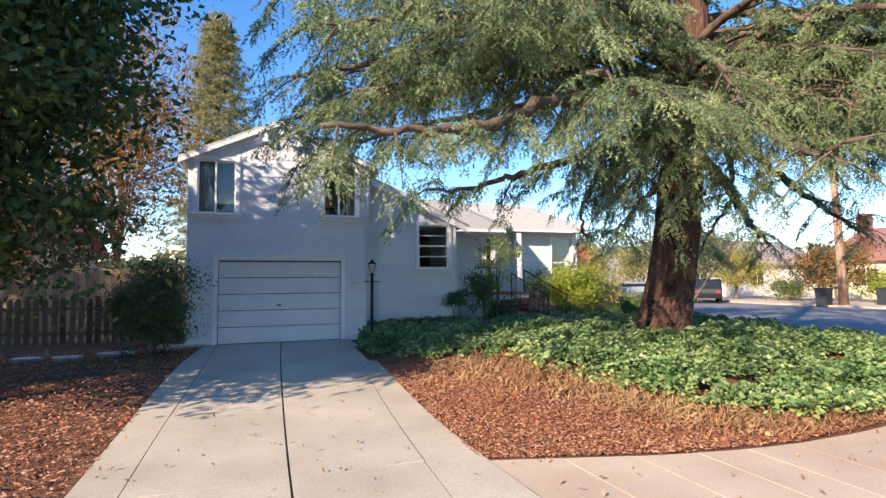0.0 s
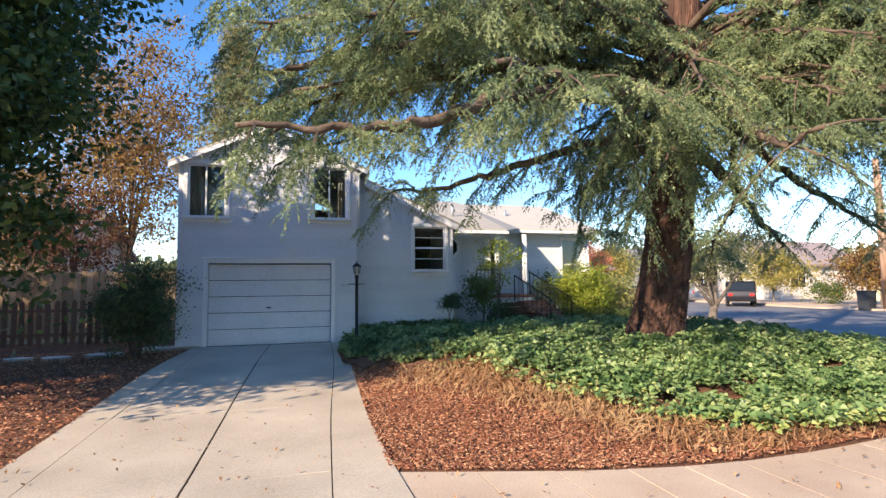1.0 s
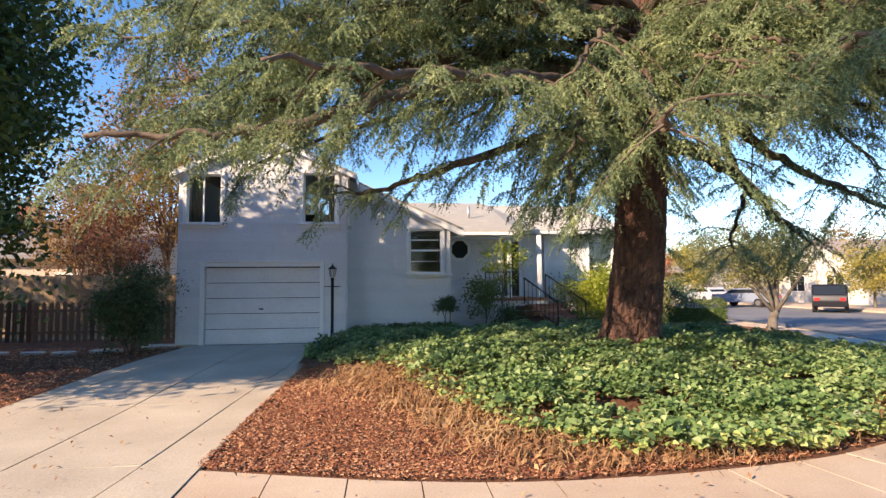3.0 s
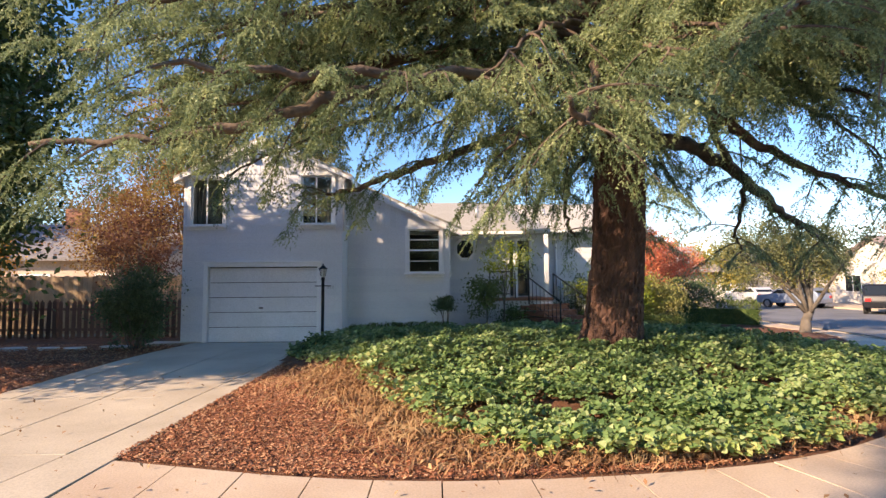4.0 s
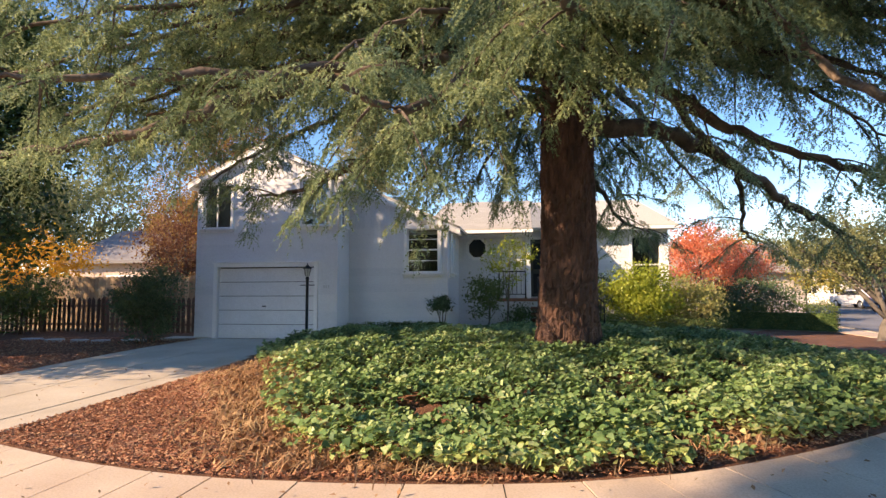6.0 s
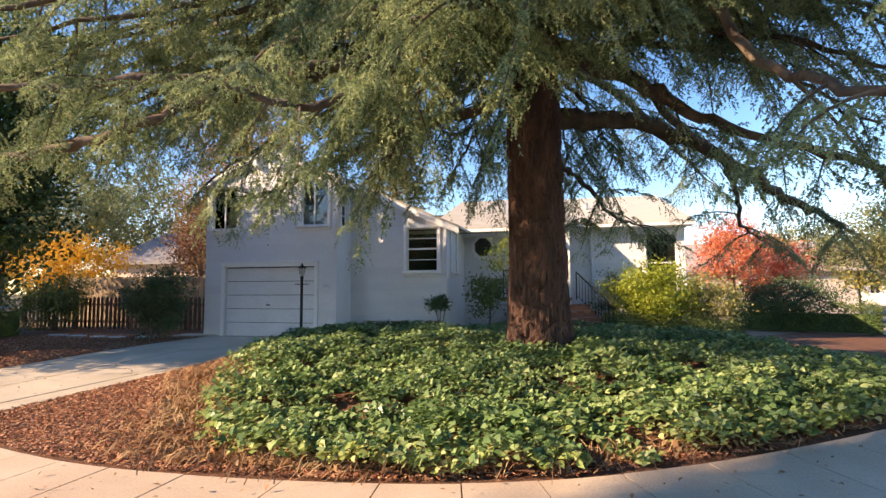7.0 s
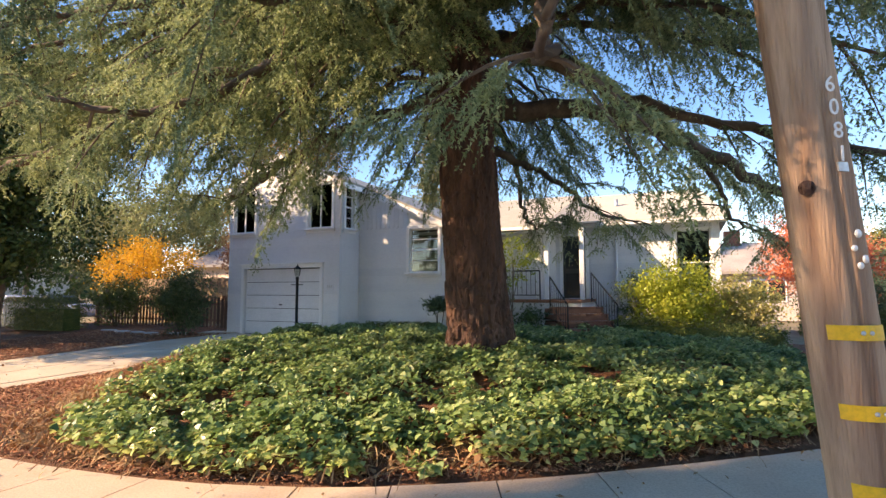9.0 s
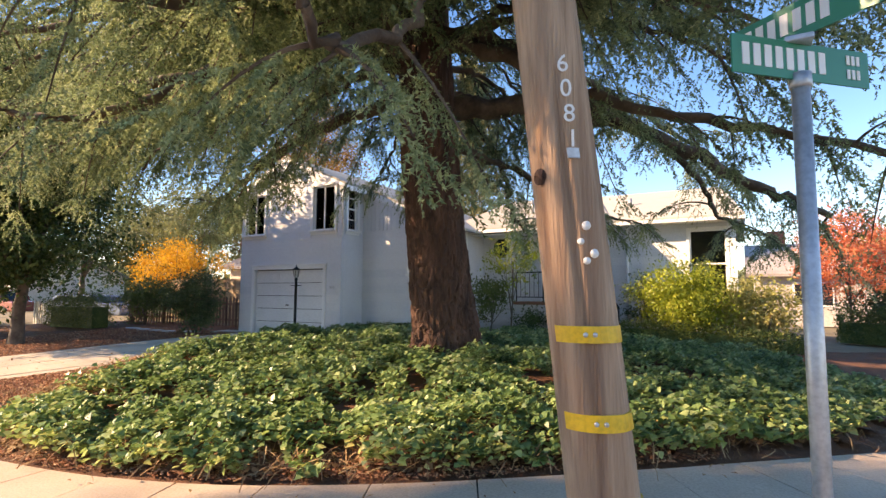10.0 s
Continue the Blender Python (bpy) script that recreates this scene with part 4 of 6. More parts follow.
BOUGHS = [
    ([(7.9, 8.1, 4.35), (6.6, 8.0, 4.15), (5.17, 7.84, 3.67), (4.2, 8.0, 3.35), (3.48, 8.19, 3.15), (2.7, 8.3, 3.1)], 0.1),
    ([(7.9, 7.9, 5.3), (5.5, 6.9, 4.6), (3.6, 6.0, 3.9), (2.5, 5.5, 3.38), (1.6, 5.2, 3.15), (0.6, 5.0, 3.05)], 0.12),
    ([(7.9, 7.8, 5.6), (6.9, 6.0, 4.4), (6.4, 4.6, 3.2), (5.9, 3.6, 3.0)], 0.1),
    ([(8.2, 8.2, 4.0), (9.5, 8.9, 4.1), (11.0, 9.5, 3.5), (12.0, 9.85, 2.85), (12.84, 10.11, 2.4)], 0.17),
    ([(8.1, 7.9, 5.1), (9.2, 8.1, 4.7), (10.2, 8.9, 3.95), (11.4, 9.9, 3.3)], 0.12),
    ([(8.0, 8.8, 4.3), (7.9, 10.4, 4.1), (7.85, 11.2, 3.6), (7.88, 11.4, 2.95), (8.1, 11.5, 2.68), (8.5, 11.6, 2.8)], 0.07),
    ([(8.1, 8.7, 3.6), (8.7, 10.2, 3.4), (9.3, 11.5, 2.95), (10.1, 12.6, 2.75)], 0.07),
    ([(8.1, 7.6, 5.8), (9.6, 5.4, 4.3), (9.9, 4.7, 3.3), (10.15, 3.7, 2.6), (10.28, 3.3, 2.55), (10.35, 3.0, 3.0), (10.4, 2.7, 3.9)], 0.055),
    ([(8.3, 7.9, 4.9), (9.5, 7.9, 4.3), (10.3, 7.9, 3.75), (12, 8.1, 3.1), (14, 8.4, 2.6)], 0.12),
    ([(10.9, 9.45, 3.55), (11.3, 10.3, 3.1), (11.6, 11.1, 2.55), (12.3, 11.9, 2.3)], 0.06),
    ([(7.9, 8.2, 5.6), (6.4, 9.2, 5.5), (5.2, 9.9, 5.0), (4.4, 10.3, 4.7)], 0.07),
    ([(7.9, 7.8, 5.0), (6.6, 6.6, 4.5), (5.0, 5.2, 3.9), (3.6, 4.2, 3.5), (2.6, 3.6, 3.3)], 0.1),
    ([(8.0, 7.7, 5.2), (8.0, 5.8, 4.6), (7.7, 4.2, 3.8), (7.4, 2.9, 3.5)], 0.1),
    ([(7.9, 8.0, 6.2), (5.6, 7.4, 6.0), (3.4, 6.9, 5.2), (1.4, 6.7, 4.4), (0.4, 6.6, 4.1)], 0.11),
    ([(8.1, 8.6, 5.2), (9.4, 10.6, 5.2), (10.6, 12.4, 4.6), (11.6, 13.6, 4.0)], 0.1),
    ([(8.2, 7.8, 5.6), (10.2, 7.0, 5.2), (12.2, 6.4, 4.4), (13.6, 6.1, 3.9)], 0.1),
]
brg = random.Random(8)


def bough(az, z, L, sag, tip, r):
    dx, dy = math.cos(radians(az)), math.sin(radians(az))
    BOUGHS.append(([(8.0, 7.9, z), (8.0 + dx * L * 0.35, 7.9 + dy * L * 0.35, z + 0.2), (8.0 + dx * L * 0.7, 7.9 + dy * L * 0.7, z - sag), (8.0 + dx * L, 7.9 + dy * L, z - tip)], r))


for k in range(20):
    az = 165 + 120 * ((k * 0.618) % 1.0)
    if 220 < az < 250:
        az -= 45
    bough(az, 4.9 + 2.3 * k / 20 + brg.uniform(-0.2, 0.2), brg.uniform(5.8, 7.6) * (0.82 if az > 262 else 1.0), 0.3, 1.4 if az > 230 else 1.0, 0.085)
for k in range(7):
    bough(172 + 46 * ((k * 0.618 + 0.3) % 1.0), 4.9 + 1.9 * k / 7, brg.uniform(6.8, 7.9), 0.3, 1.1, 0.085)
for k in range(7):
    bough(256 + 36 * ((k * 0.618) % 1.0), 4.6 + 0.9 * k / 7, brg.uniform(2.4, 4.2), 0.3, 0.9, 0.06)
for k in range(4):
    bough(-62 + 96 * ((k * 0.618) % 1.0), 5.3 + 0.8 * k / 4, brg.uniform(2.8, 4.4), 0.2, 0.6, 0.06)
for k in range(11):
    bough(-84 + 92 * ((k * 0.618) % 1.0), 5.1 + 1.4 * k / 11, brg.uniform(4.4, 5.8), 0.4, 1.3, 0.08)
for k in range(6):
    bough(-66 + 104 * ((k * 0.618 + 0.45) % 1.0), 5.3 + 1.2 * k / 6, brg.uniform(3.0, 5.2), 0.2, 0.8, 0.065)
for k in range(11):
    bough(48 + 112 * ((k * 0.618 + 0.2) % 1.0), 4.2 + 1.0 * k / 11, brg.uniform(1.8, 3.3), 0.25, 0.9, 0.045)
for az, z, L, r in ((218, 4.7, 2.9, 0.06), (226, 4.4, 3.4, 0.06), (232, 5.0, 4.2, 0.07), (211, 4.2, 2.5, 0.05), (238, 4.6, 2.7, 0.05), (-4, 4.7, 4.2, 0.07), (-20, 4.6, 4.6, 0.07), (-74, 5.3, 5.0, 0.07), (-62, 5.5, 5.4, 0.07), (-50, 5.2, 5.6, 0.07), (-40, 5.4, 5.2, 0.07), (-28, 5.2, 5.4, 0.07)):
    bough(az, z, L, 0.35, 1.3, r)
for k in range(9):
    bough(-92 + 62 * ((k * 0.618 + 0.1) % 1.0), 4.95 + 0.9 * k / 9, brg.uniform(2.6, 4.6), 0.1, 0.5, 0.055)
NB = len(BOUGHS)
rng = random.Random(21)
for k in range(30):
    z = 6.6 + 9.0 * (k / 29) ** 0.9
    az = k * 2.39996 + rng.uniform(-0.35, 0.35)
    L = (7.0 * (1 - (z - 5.0) / 12.5) + 0.9) * rng.uniform(0.8, 1.12) * (0.5 if math.sin(az) > 0.3 and math.cos(az) < 0.5 else 1.0)
    x0, y0 = 8.0, 7.75
    dx, dy = math.cos(az), math.sin(az)
    rise = rng.uniform(0.1, 0.5)
    BOUGHS.append(([(x0, y0, z), (x0 + dx * L * 0.35, y0 + dy * L * 0.35, z + rise), (x0 + dx * L * 0.7, y0 + dy * L * 0.7, z + rise * 0.4 - 0.05 * L), (x0 + dx * L, y0 + dy * L, z - 0.16 * L)], 0.045 + 0.009 * L))
so, sd, sl, lateral_v, lateral_f = [], [], [], [], []
voff = 0
for li, (pts, r0) in enumerate(BOUGHS):
    n = max(14, int(6 * len(pts)))
    path = smooth_path(pts, n)
    rgl = np.random.default_rng(100 + li)
    path[2:] += rgl.normal(0, 0.025, path[2:].shape)
    tube("limb", path, np.linspace(r0, r0 * 0.22, n), M_LIMB, cedar, 8, 0.08, li)
    seglen = np.linalg.norm(np.diff(path, axis=0), axis=1)
    total = seglen.sum()
    cum = np.r_[0, np.cumsum(seglen)]
    s = 0.22 * total if li >= 16 else 0.18 * total
    sgn = 1
    bare = total * {3: 0.76, 0: 0.34, 4: 0.48, 8: 0.3, 9: 0.5, 5: 0.72, 7: 0.62, 6: 0.35}.get(li, s / total)
    s = bare
    while s < total:
        i = min(np.searchsorted(cum, s), n - 1)
        p = path[i]
        tdir = unit(path[min(i + 1, n - 1)] - path[i - 1])
        sd_ = np.array((-tdir[1], tdir[0], 0)) * sgn
        tip = s / total
        LL = rgl.uniform(0.55, 1.3) * (1.25 - 0.6 * tip) * min(1.0, 0.4 + total / 6)
        d = unit(sd_ * rgl.uniform(0.4, 1.0) + tdir * rgl.uniform(0.1, 0.8) + np.array((0, 0, rgl.uniform(-0.55, 0.4))))
        sag = rgl.uniform(0.25, 0.55)
        m = 6
        lp = np.array([p + d * LL * q + np.array((0, 0, -sag * LL * q * q)) for q in np.linspace(0, 1, m)])
        v, f = tube_data(lp, np.linspace(0.017, 0.004, m), 4)
        lateral_v.append(v)
        lateral_f += [[a + voff for a in q] for q in f[:-2]]
        voff += len(v)
        k = 0.2
        while k < 1.02:
            q = p + d * LL * k + np.array((0, 0, -sag * LL * k * k))
            for side in (-1, 1):
                so.append(q + rgl.normal(0, 0.02, 3))
                sd.append(d * 0.8 + side * np.array((-d[1], d[0], 0)) * rgl.uniform(0.2, 0.8) + np.array((0, 0, rgl.uniform(-0.9, 0.2))))
                sl.append(rgl.uniform(0.26, 0.46))
            k += 0.27
        sgn = -sgn
        s += rgl.uniform(0.27, 0.42) if li < NB else rgl.uniform(0.45, 0.65)
    so.append(path[-1]); sd.append(path[-1] - path[-3]); sl.append(0.5)
so, sd, sl = np.array(so), np.array(sd), np.array(sl)
tagged(link("twigs", np.vstack(lateral_v), lateral_f, M_LIMB, cedar), kind="stuff")
low = so[:, 2] < 6.8
near = low & (so[:, 1] < 4.7)
mid = low & ~near
V1 = spray_points(so[near], sd[near], sl[near], 34, 31, blade=0.038, width=0.013)
V3 = spray_points(so[mid], sd[mid], sl[mid], 20, 33, blade=0.05, width=0.018)
V2 = spray_points(so[~low], sd[~low], sl[~low], 5, 32, blade=0.09, width=0.06)
V = np.vstack([V1, V2, V3])
fast_mesh("crown", V, np.arange(len(V)), 3, M_NEEDLE, cedar, "drooping grey-green needle sprays")


# ---- ivy bed ----
def mounds(xy):
    """Uneven mounds of growth, 0 to 1, at two sizes."""
    x, y = xy[:, 0], xy[:, 1]
    a = np.sin(x * 2.1 + 1.3 * np.sin(y * 1.7)) * np.sin(y * 2.6 + x * 0.6)
    b = np.sin(x * 6.3 + 1.8 * np.sin(y * 4.1 + 0.7)) * np.sin(y * 7.4 + 1.5 * np.sin(x * 3.7))
    return np.clip(0.5 + 0.28 * a + 0.34 * b, 0, 1)


def ivy(name, xy, seed, label, size=0.064, deep=0.3, material=None):
    """Lobed ivy leaves, six corners each, over the land."""
    rg = np.random.default_rng(seed)
    n = len(xy)
    hump = mounds(xy)
    z = height(xy[:, 0], xy[:, 1]) + (0.04 + deep * (0.12 + 1.0 * hump)) * rg.uniform(0.3, 1.0, n) ** 0.6
    a = rg.uniform(0, 2 * np.pi, n)
    d = unit(np.c_[np.cos(a), np.sin(a), rg.uniform(-0.8, 0.35, n)])
    up = unit(np.c_[rg.normal(-0.35, 0.5, n), rg.normal(-0.35, 0.5, n), np.ones(n)])
    s = unit(np.cross(d, up))
    u = np.cross(s, d)
    L = size * rg.uniform(0.55, 1.25, (n, 1))
    c = np.c_[xy, z]
    shape = ((-0.45, 0.0, 0.0), (-0.38, 0.46, -0.1), (0.02, 0.36, 0.0), (0.62, 0.0, -0.14), (0.02, -0.36, 0.0), (-0.38, -0.46, -0.1))
    v = np.stack([c + d * L * p + s * L * q + u * L * r for p, q, r in shape], 1).reshape(-1, 3)
    return tagged(fast_mesh(name, v, np.arange(6 * n), 6, material or M_IVY), label, "ivy", kind="stuff")


sheet("ivy_soil", [(x, y + 0.16 if y < 7.0 else y) for x, y in IVY_FRONT], M_SOIL, 0.03, lump=0.02, label="dark soil and leaf litter under the ivy", cat="soil")
xy = scatter(IVY_FRONT, 120000, 11)
rg = np.random.default_rng(12)
dist_front = np.min(np.linalg.norm(xy[:, None] - smooth_path([(x, y, 0) for x, y in IVY_FRONT[2:13]], 60)[None, :, :2], axis=2), axis=1)
tuft = mounds(xy * 0.8 + 5.0)
# thin, in tufts, towards the mulch; thick almost to the edge along the pavement
reach = 0.14 + 0.86 * (1 - smoothstep((xy[:, 0] - 4.5) / 2.5))
keep = (tuft > 0.16) & (dist_front / reach > 1.3 * (0.62 - tuft)) & (rg.uniform(0, 1, len(xy)) < np.clip(0.3 + dist_front / (1.1 * reach), 0.0, 1))
# yellower leaves towards the front; their brighter colour also stands for sunlight there
old = rg.uniform(0, 1, len(xy)) < np.clip(0.6 - dist_front / 1.5, 0.03, 0.6)
ivy("ivy_bed", xy[keep & old], 14, "yellow-green ivy leaves along the front of the bed", deep=0.22, material=M_IVY2)
ivy("ivy_bed", xy[keep & ~old], 13, "thick bed of glossy green ivy under the cedar, yellowing towards the pavement")
# straggling dry vines along the front of the bed
vr = np.random.default_rng(15)
fp = smooth_path([(x, y, 0) for x, y in IVY_FRONT[3:13]], 400)
vv, vf, off = [], [], 0
for k in range(4400):
    p = fp[int(400 * vr.uniform(0, 1) ** 1.3)][:2] + vr.normal(0.05, 0.34, 2)
    if not inside(p[0], p[1], MULCH_R):
        continue
    a, n = vr.uniform(0, 6.28), 5
    L = vr.uniform(0.12, 0.45)
    ts = np.linspace(0, 1, n)
    aa = a + vr.normal(0, 0.8) * ts
    px, py = p[0] + np.cumsum(np.cos(aa)) * L / n, p[1] + np.cumsum(np.sin(aa)) * L / n
    pz = height(px, py) + 0.015 + np.sin(ts * 3.1) * vr.uniform(0.02, 0.12) + vr.uniform(0, 0.03)
    w = vr.uniform(0.002, 0.005)
    for i in range(n):
        vv += [(px[i] - w * math.sin(aa[i]), py[i] + w * math.cos(aa[i]), pz[i]), (px[i] + w * math.sin(aa[i]), py[i] - w * math.cos(aa[i]), pz[i] + w)]
        if i:
            b = off + 2 * i
            vf.append([b - 2, b - 1, b + 1, b])
    off += 2 * n
tagged(link("dry_vines", vv, vf, M_DRY), "tangle of dry straw-coloured vines at the edge of the ivy", "vines", kind="stuff")
lp = fp[vr.integers(0, 400, 2600)][:, :2] + vr.normal(0.0, 0.3, (2600, 2))
lp = lp[inside(lp[:, 0], lp[:, 1], MULCH_R)]
tagged(leaves("dead_leaves", np.c_[lp, height(lp[:, 0], lp[:, 1]) + vr.uniform(0.02, 0.07, len(lp))], 0.07, M_DRY, flat=0.4, seed=16, aspect=1.5), "curled dry brown leaves along the bed edge", "leaves", kind="stuff")
lp = np.vstack([scatter([(-1.2, 3.2), (2.0, 3.2), (2.0, 8), (-1.2, 8)], 110, 17), scatter(walk_outer[:7] + INNER[6::-1], 260, 18)])
tagged(leaves("fallen_leaves", np.c_[lp, height(lp[:, 0], lp[:, 1]) + 0.032], 0.05, M_DRY, flat=0.8, seed=19), "scattered dry leaves on the concrete", "leaves", kind="stuff")


# ---- trees and bushes ----
def clump_points(centre, radii, n_clump, per, spread, seed, hollow=0.35, cut=None):
    rg = np.random.default_rng(seed)
    d = unit(rg.standard_normal((n_clump, 3)))
    r = (hollow + (1 - hollow) * rg.uniform(0, 1, (n_clump, 1)) ** 0.6) * (1 + 0.14 * rg.standard_normal((n_clump, 1)))
    c = np.asarray(centre) + d * r * np.asarray(radii)
    if cut is not None:
        c = c[c[:, 2] > cut]
    sp = spread * rg.uniform(0.6, 1.4, (len(c), 1, 1))
    pts = c[:, None] + rg.standard_normal((len(c), per, 3)) * sp * np.array((1, 1, 0.7))
    return c, pts.reshape(-1, 3)


def tree(name, label, x, y, trunk_h, centre, radii, material, bark, n_clump=140, per=60, leaf=0.11, spread=0.28, r0=0.14, seed=1, lean=(0, 0), hollow=0.35, limbs=9, aspect=1.9, group=""):
    """A leafy tree: tapered trunk, forking limbs that reach the clumps, and a crown of loose leaves with gaps."""
    z0 = float(height(x, y)) if abs(x) < 30 and y < 24 else -0.2
    t = thing(name, label, "tree", group)
    rg = np.random.default_rng(seed)
    top = np.array((x + lean[0], y + lean[1], z0 + trunk_h))
    pts = smooth_path([(x, y, z0 - 0.1), (x + lean[0] * 0.2, y + lean[1] * 0.2, z0 + trunk_h * 0.35), tuple(top), (centre[0], centre[1], centre[2])], 16)
    tube("trunk", pts, np.r_[r0 * 1.35, np.linspace(r0, r0 * 0.35, 15)], bark, t, 12, 0.05, seed)
    c, p = clump_points(centre, radii, n_clump, per, spread, seed + 1, hollow)
    pick = c[rg.choice(len(c), min(limbs, len(c)), replace=False)]
    for k, e in enumerate(pick):
        s = pts[rg.integers(7, 15)]
        mid = (s + e) / 2 + np.array((0, 0, 0.12 * np.linalg.norm(e - s))) + rg.normal(0, 0.1, 3)
        q = smooth_path([s, mid, e], 8)
        tube("limb", q, np.linspace(r0 * 0.4, r0 * 0.08, 8), bark, t, 6, 0.05, k)
    leaves("crown", p, leaf, material, t, seed=seed + 2, aspect=aspect)
    return t


def bush(name, label, x, y, r, h, material, n_clump=70, per=70, leaf=0.06, spread=0.13, seed=1, stems=7, low=0.15, group="", cat="bush", aspect=1.9):
    z0 = float(height(x, y)) if abs(x) < 30 and y < 26 else -0.2
    t = thing(name, label, cat, group)
    rg = np.random.default_rng(seed)
    c, p = clump_points((x, y, z0 + (h + low) / 2), (r, r, (h - low) / 2), n_clump, per, spread, seed + 1, 0.3)
    p[:, 2] = np.maximum(p[:, 2], z0 + 0.02)
    for k in range(stems):
        e = c[rg.integers(0, len(c))]
        s = np.array((x, y, z0 - 0.03)) + np.r_[rg.normal(0, 0.07 * r, 2), 0]
        q = smooth_path([s, (s + e) / 2 + rg.normal(0, 0.05, 3), e], 6)
        tube("stem", q, np.linspace(0.018, 0.006, 6), M_GREYBARK, t, 5)
    leaves("crown", p, leaf, material, t, seed=seed + 2, aspect=aspect)
    return t


tree("broadleaf_tree", "tall dense dark green tree over the mulch bed", -3.75, 7.9, 2.0, (-3.85, 7.2, 4.7), (2.3, 2.8, 3.3), M_DARKLEAF, M_GREYBARK, 500, 150, 0.13, 0.3, 0.17, 41, (0.3, -0.1), 0.45, 16)
# added out of view: its crown casts the shade on the garage front
tree("broadleaf_tree", "unseen dense dark green tree added to shade the garage front", -9.2, 7.4, 2.0, (-9.6, 7.4, 4.6), (2.7, 2.4, 3.1), M_DARKLEAF, M_GREYBARK, 420, 100, 0.32, 0.28, 0.17, 47, (0, 0), 0.15, 8)
# added tree, placed towards the sun to keep the fences in shade
tree("broadleaf_tree", "dense green tree added on the left to shade the fences", -14.0, 9.3, 2.0, (-14.0, 9.3, 4.6), (3.2, 3.0, 3.4), M_DARKLEAF, M_GREYBARK, 260, 80, 0.2, 0.42, 0.17, 49, (0, 0), 0.3, 8)
for tx, ty, tr, th in ((-7.5, -21.5, 4.2, 3.4), (1.5, -23.0, 4.8, 3.9), (11.0, -22.0, 4.4, 3.5), (19.5, -24.0, 4.8, 4.0)):
    tree("street_tree", "dense green tree on the far side of the street", tx, ty, 1.8, (tx, ty, th + 0.6), (tr, 2.6, th), M_DARKLEAF, M_GREYBARK, 170, 70, 0.34, 0.55, 0.2, int(500 + tx), group="trees behind the street")
# unseen shadow caster: crown sized so its shade lands on the pavement corner
tree("tall_tree", "unseen tall slim tree added across the street to shade the corner", -11.94, -9.99, 9.5, (-11.94, -9.94, 13.0), (1.1, 1.1, 2.2), M_DARKLEAF, M_GREYBARK, 130, 60, 0.24, 0.3, 0.2, 46, (0, 0), 0.1, 8)
bush("garden_bush", "rounded grey-green bush at the corner of the driveway", -1.8, 11.3, 0.72, 1.8, M_BUSHLEAF, 130, 110, 0.06, 0.13, 51)
tree("autumn_tree", "tall thin tree with sparse orange and yellow autumn leaves", -4.0, 18.5, 3.2, (-3.9, 18.4, 6.2), (2.3, 2.2, 3.7), M_ORANGE, M_GREYBARK, 230, 85, 0.12, 0.32, 0.1, 61, (0.1, 0), 0.2, 26)
tree("plum_tree", "small purple-leaved plum tree behind the fence", -5.0, 17.2, 1.4, (-5.0, 17.2, 3.1), (1.5, 1.4, 1.5), M_PURPLE, M_GREYBARK, 120, 60, 0.09, 0.22, 0.08, 71, (0, 0), 0.25, 8)
tree("golden_tree", "low spreading tree with bright golden autumn leaves", -12.5, 18.0, 1.2, (-12.5, 18.0, 2.6), (2.4, 2.0, 1.1), M_GOLD, M_GREYBARK, 130, 60, 0.12, 0.28, 0.09, 81)
tree("autumn_tree", "orange autumn tree near the neighbouring house", -9.5, 23.5, 2.0, (-9.5, 23.5, 4.2), (2.4, 2.0, 2.2), M_ORANGE, M_GREYBARK, 130, 60, 0.14, 0.32, 0.1, 83)
tree("oak_tree", "broad far olive-green oak", -24, 34, 3.5, (-24, 34, 7.0), (5.5, 5.0, 3.6), M_OLIVE, M_GREYBARK, 170, 70, 0.26, 0.6, 0.25, 85)
tree("oak_tree", "broad far olive-green oak", -34, 24, 3.5, (-34, 24, 6.0), (6.5, 6.0, 3.8), M_BUSHLEAF, M_GREYBARK, 170, 70, 0.28, 0.7, 0.25, 86)
tree("oak_tree", "rounded olive-green oak behind the neighbouring gardens", -21.5, 25.5, 2.5, (-21.5, 25.5, 6.0), (4.2, 3.8, 2.7), M_OLIVE, M_GREYBARK, 170, 80, 0.2, 0.42, 0.22, 87)
tree("oak_tree", "rounded olive-green oak behind the neighbouring gardens", -29.0, 27.0, 2.5, (-29.0, 27.0, 5.4), (4.6, 3.8, 3.0), M_OLIVE, M_GREYBARK, 150, 80, 0.22, 0.46, 0.22, 88)
tree("plum_tree", "brown-leaved plum tree beside the garage, thinning in autumn", -7.2, 19.8, 1.6, (-7.2, 19.8, 4.4), (1.8, 1.6, 2.2), M_ORANGE, M_GREYBARK, 110, 60, 0.1, 0.26, 0.08, 73, (0, 0), 0.25, 12)
tree("maple_tree", "small maple with vivid red autumn leaves", 15.2, 25.6, 1.2, (15.2, 25.6, 2.9), (1.5, 1.5, 1.7), M_RED, M_GREYBARK, 120, 70, 0.12, 0.25, 0.07, 91, group="red maples")
tree("maple_tree", "small maple with vivid red autumn leaves", 17.4, 27.6, 1.0, (17.4, 27.6, 2.4), (1.7, 1.5, 1.4), M_RED, M_GREYBARK, 110, 70, 0.12, 0.25, 0.07, 93, group="red maples")
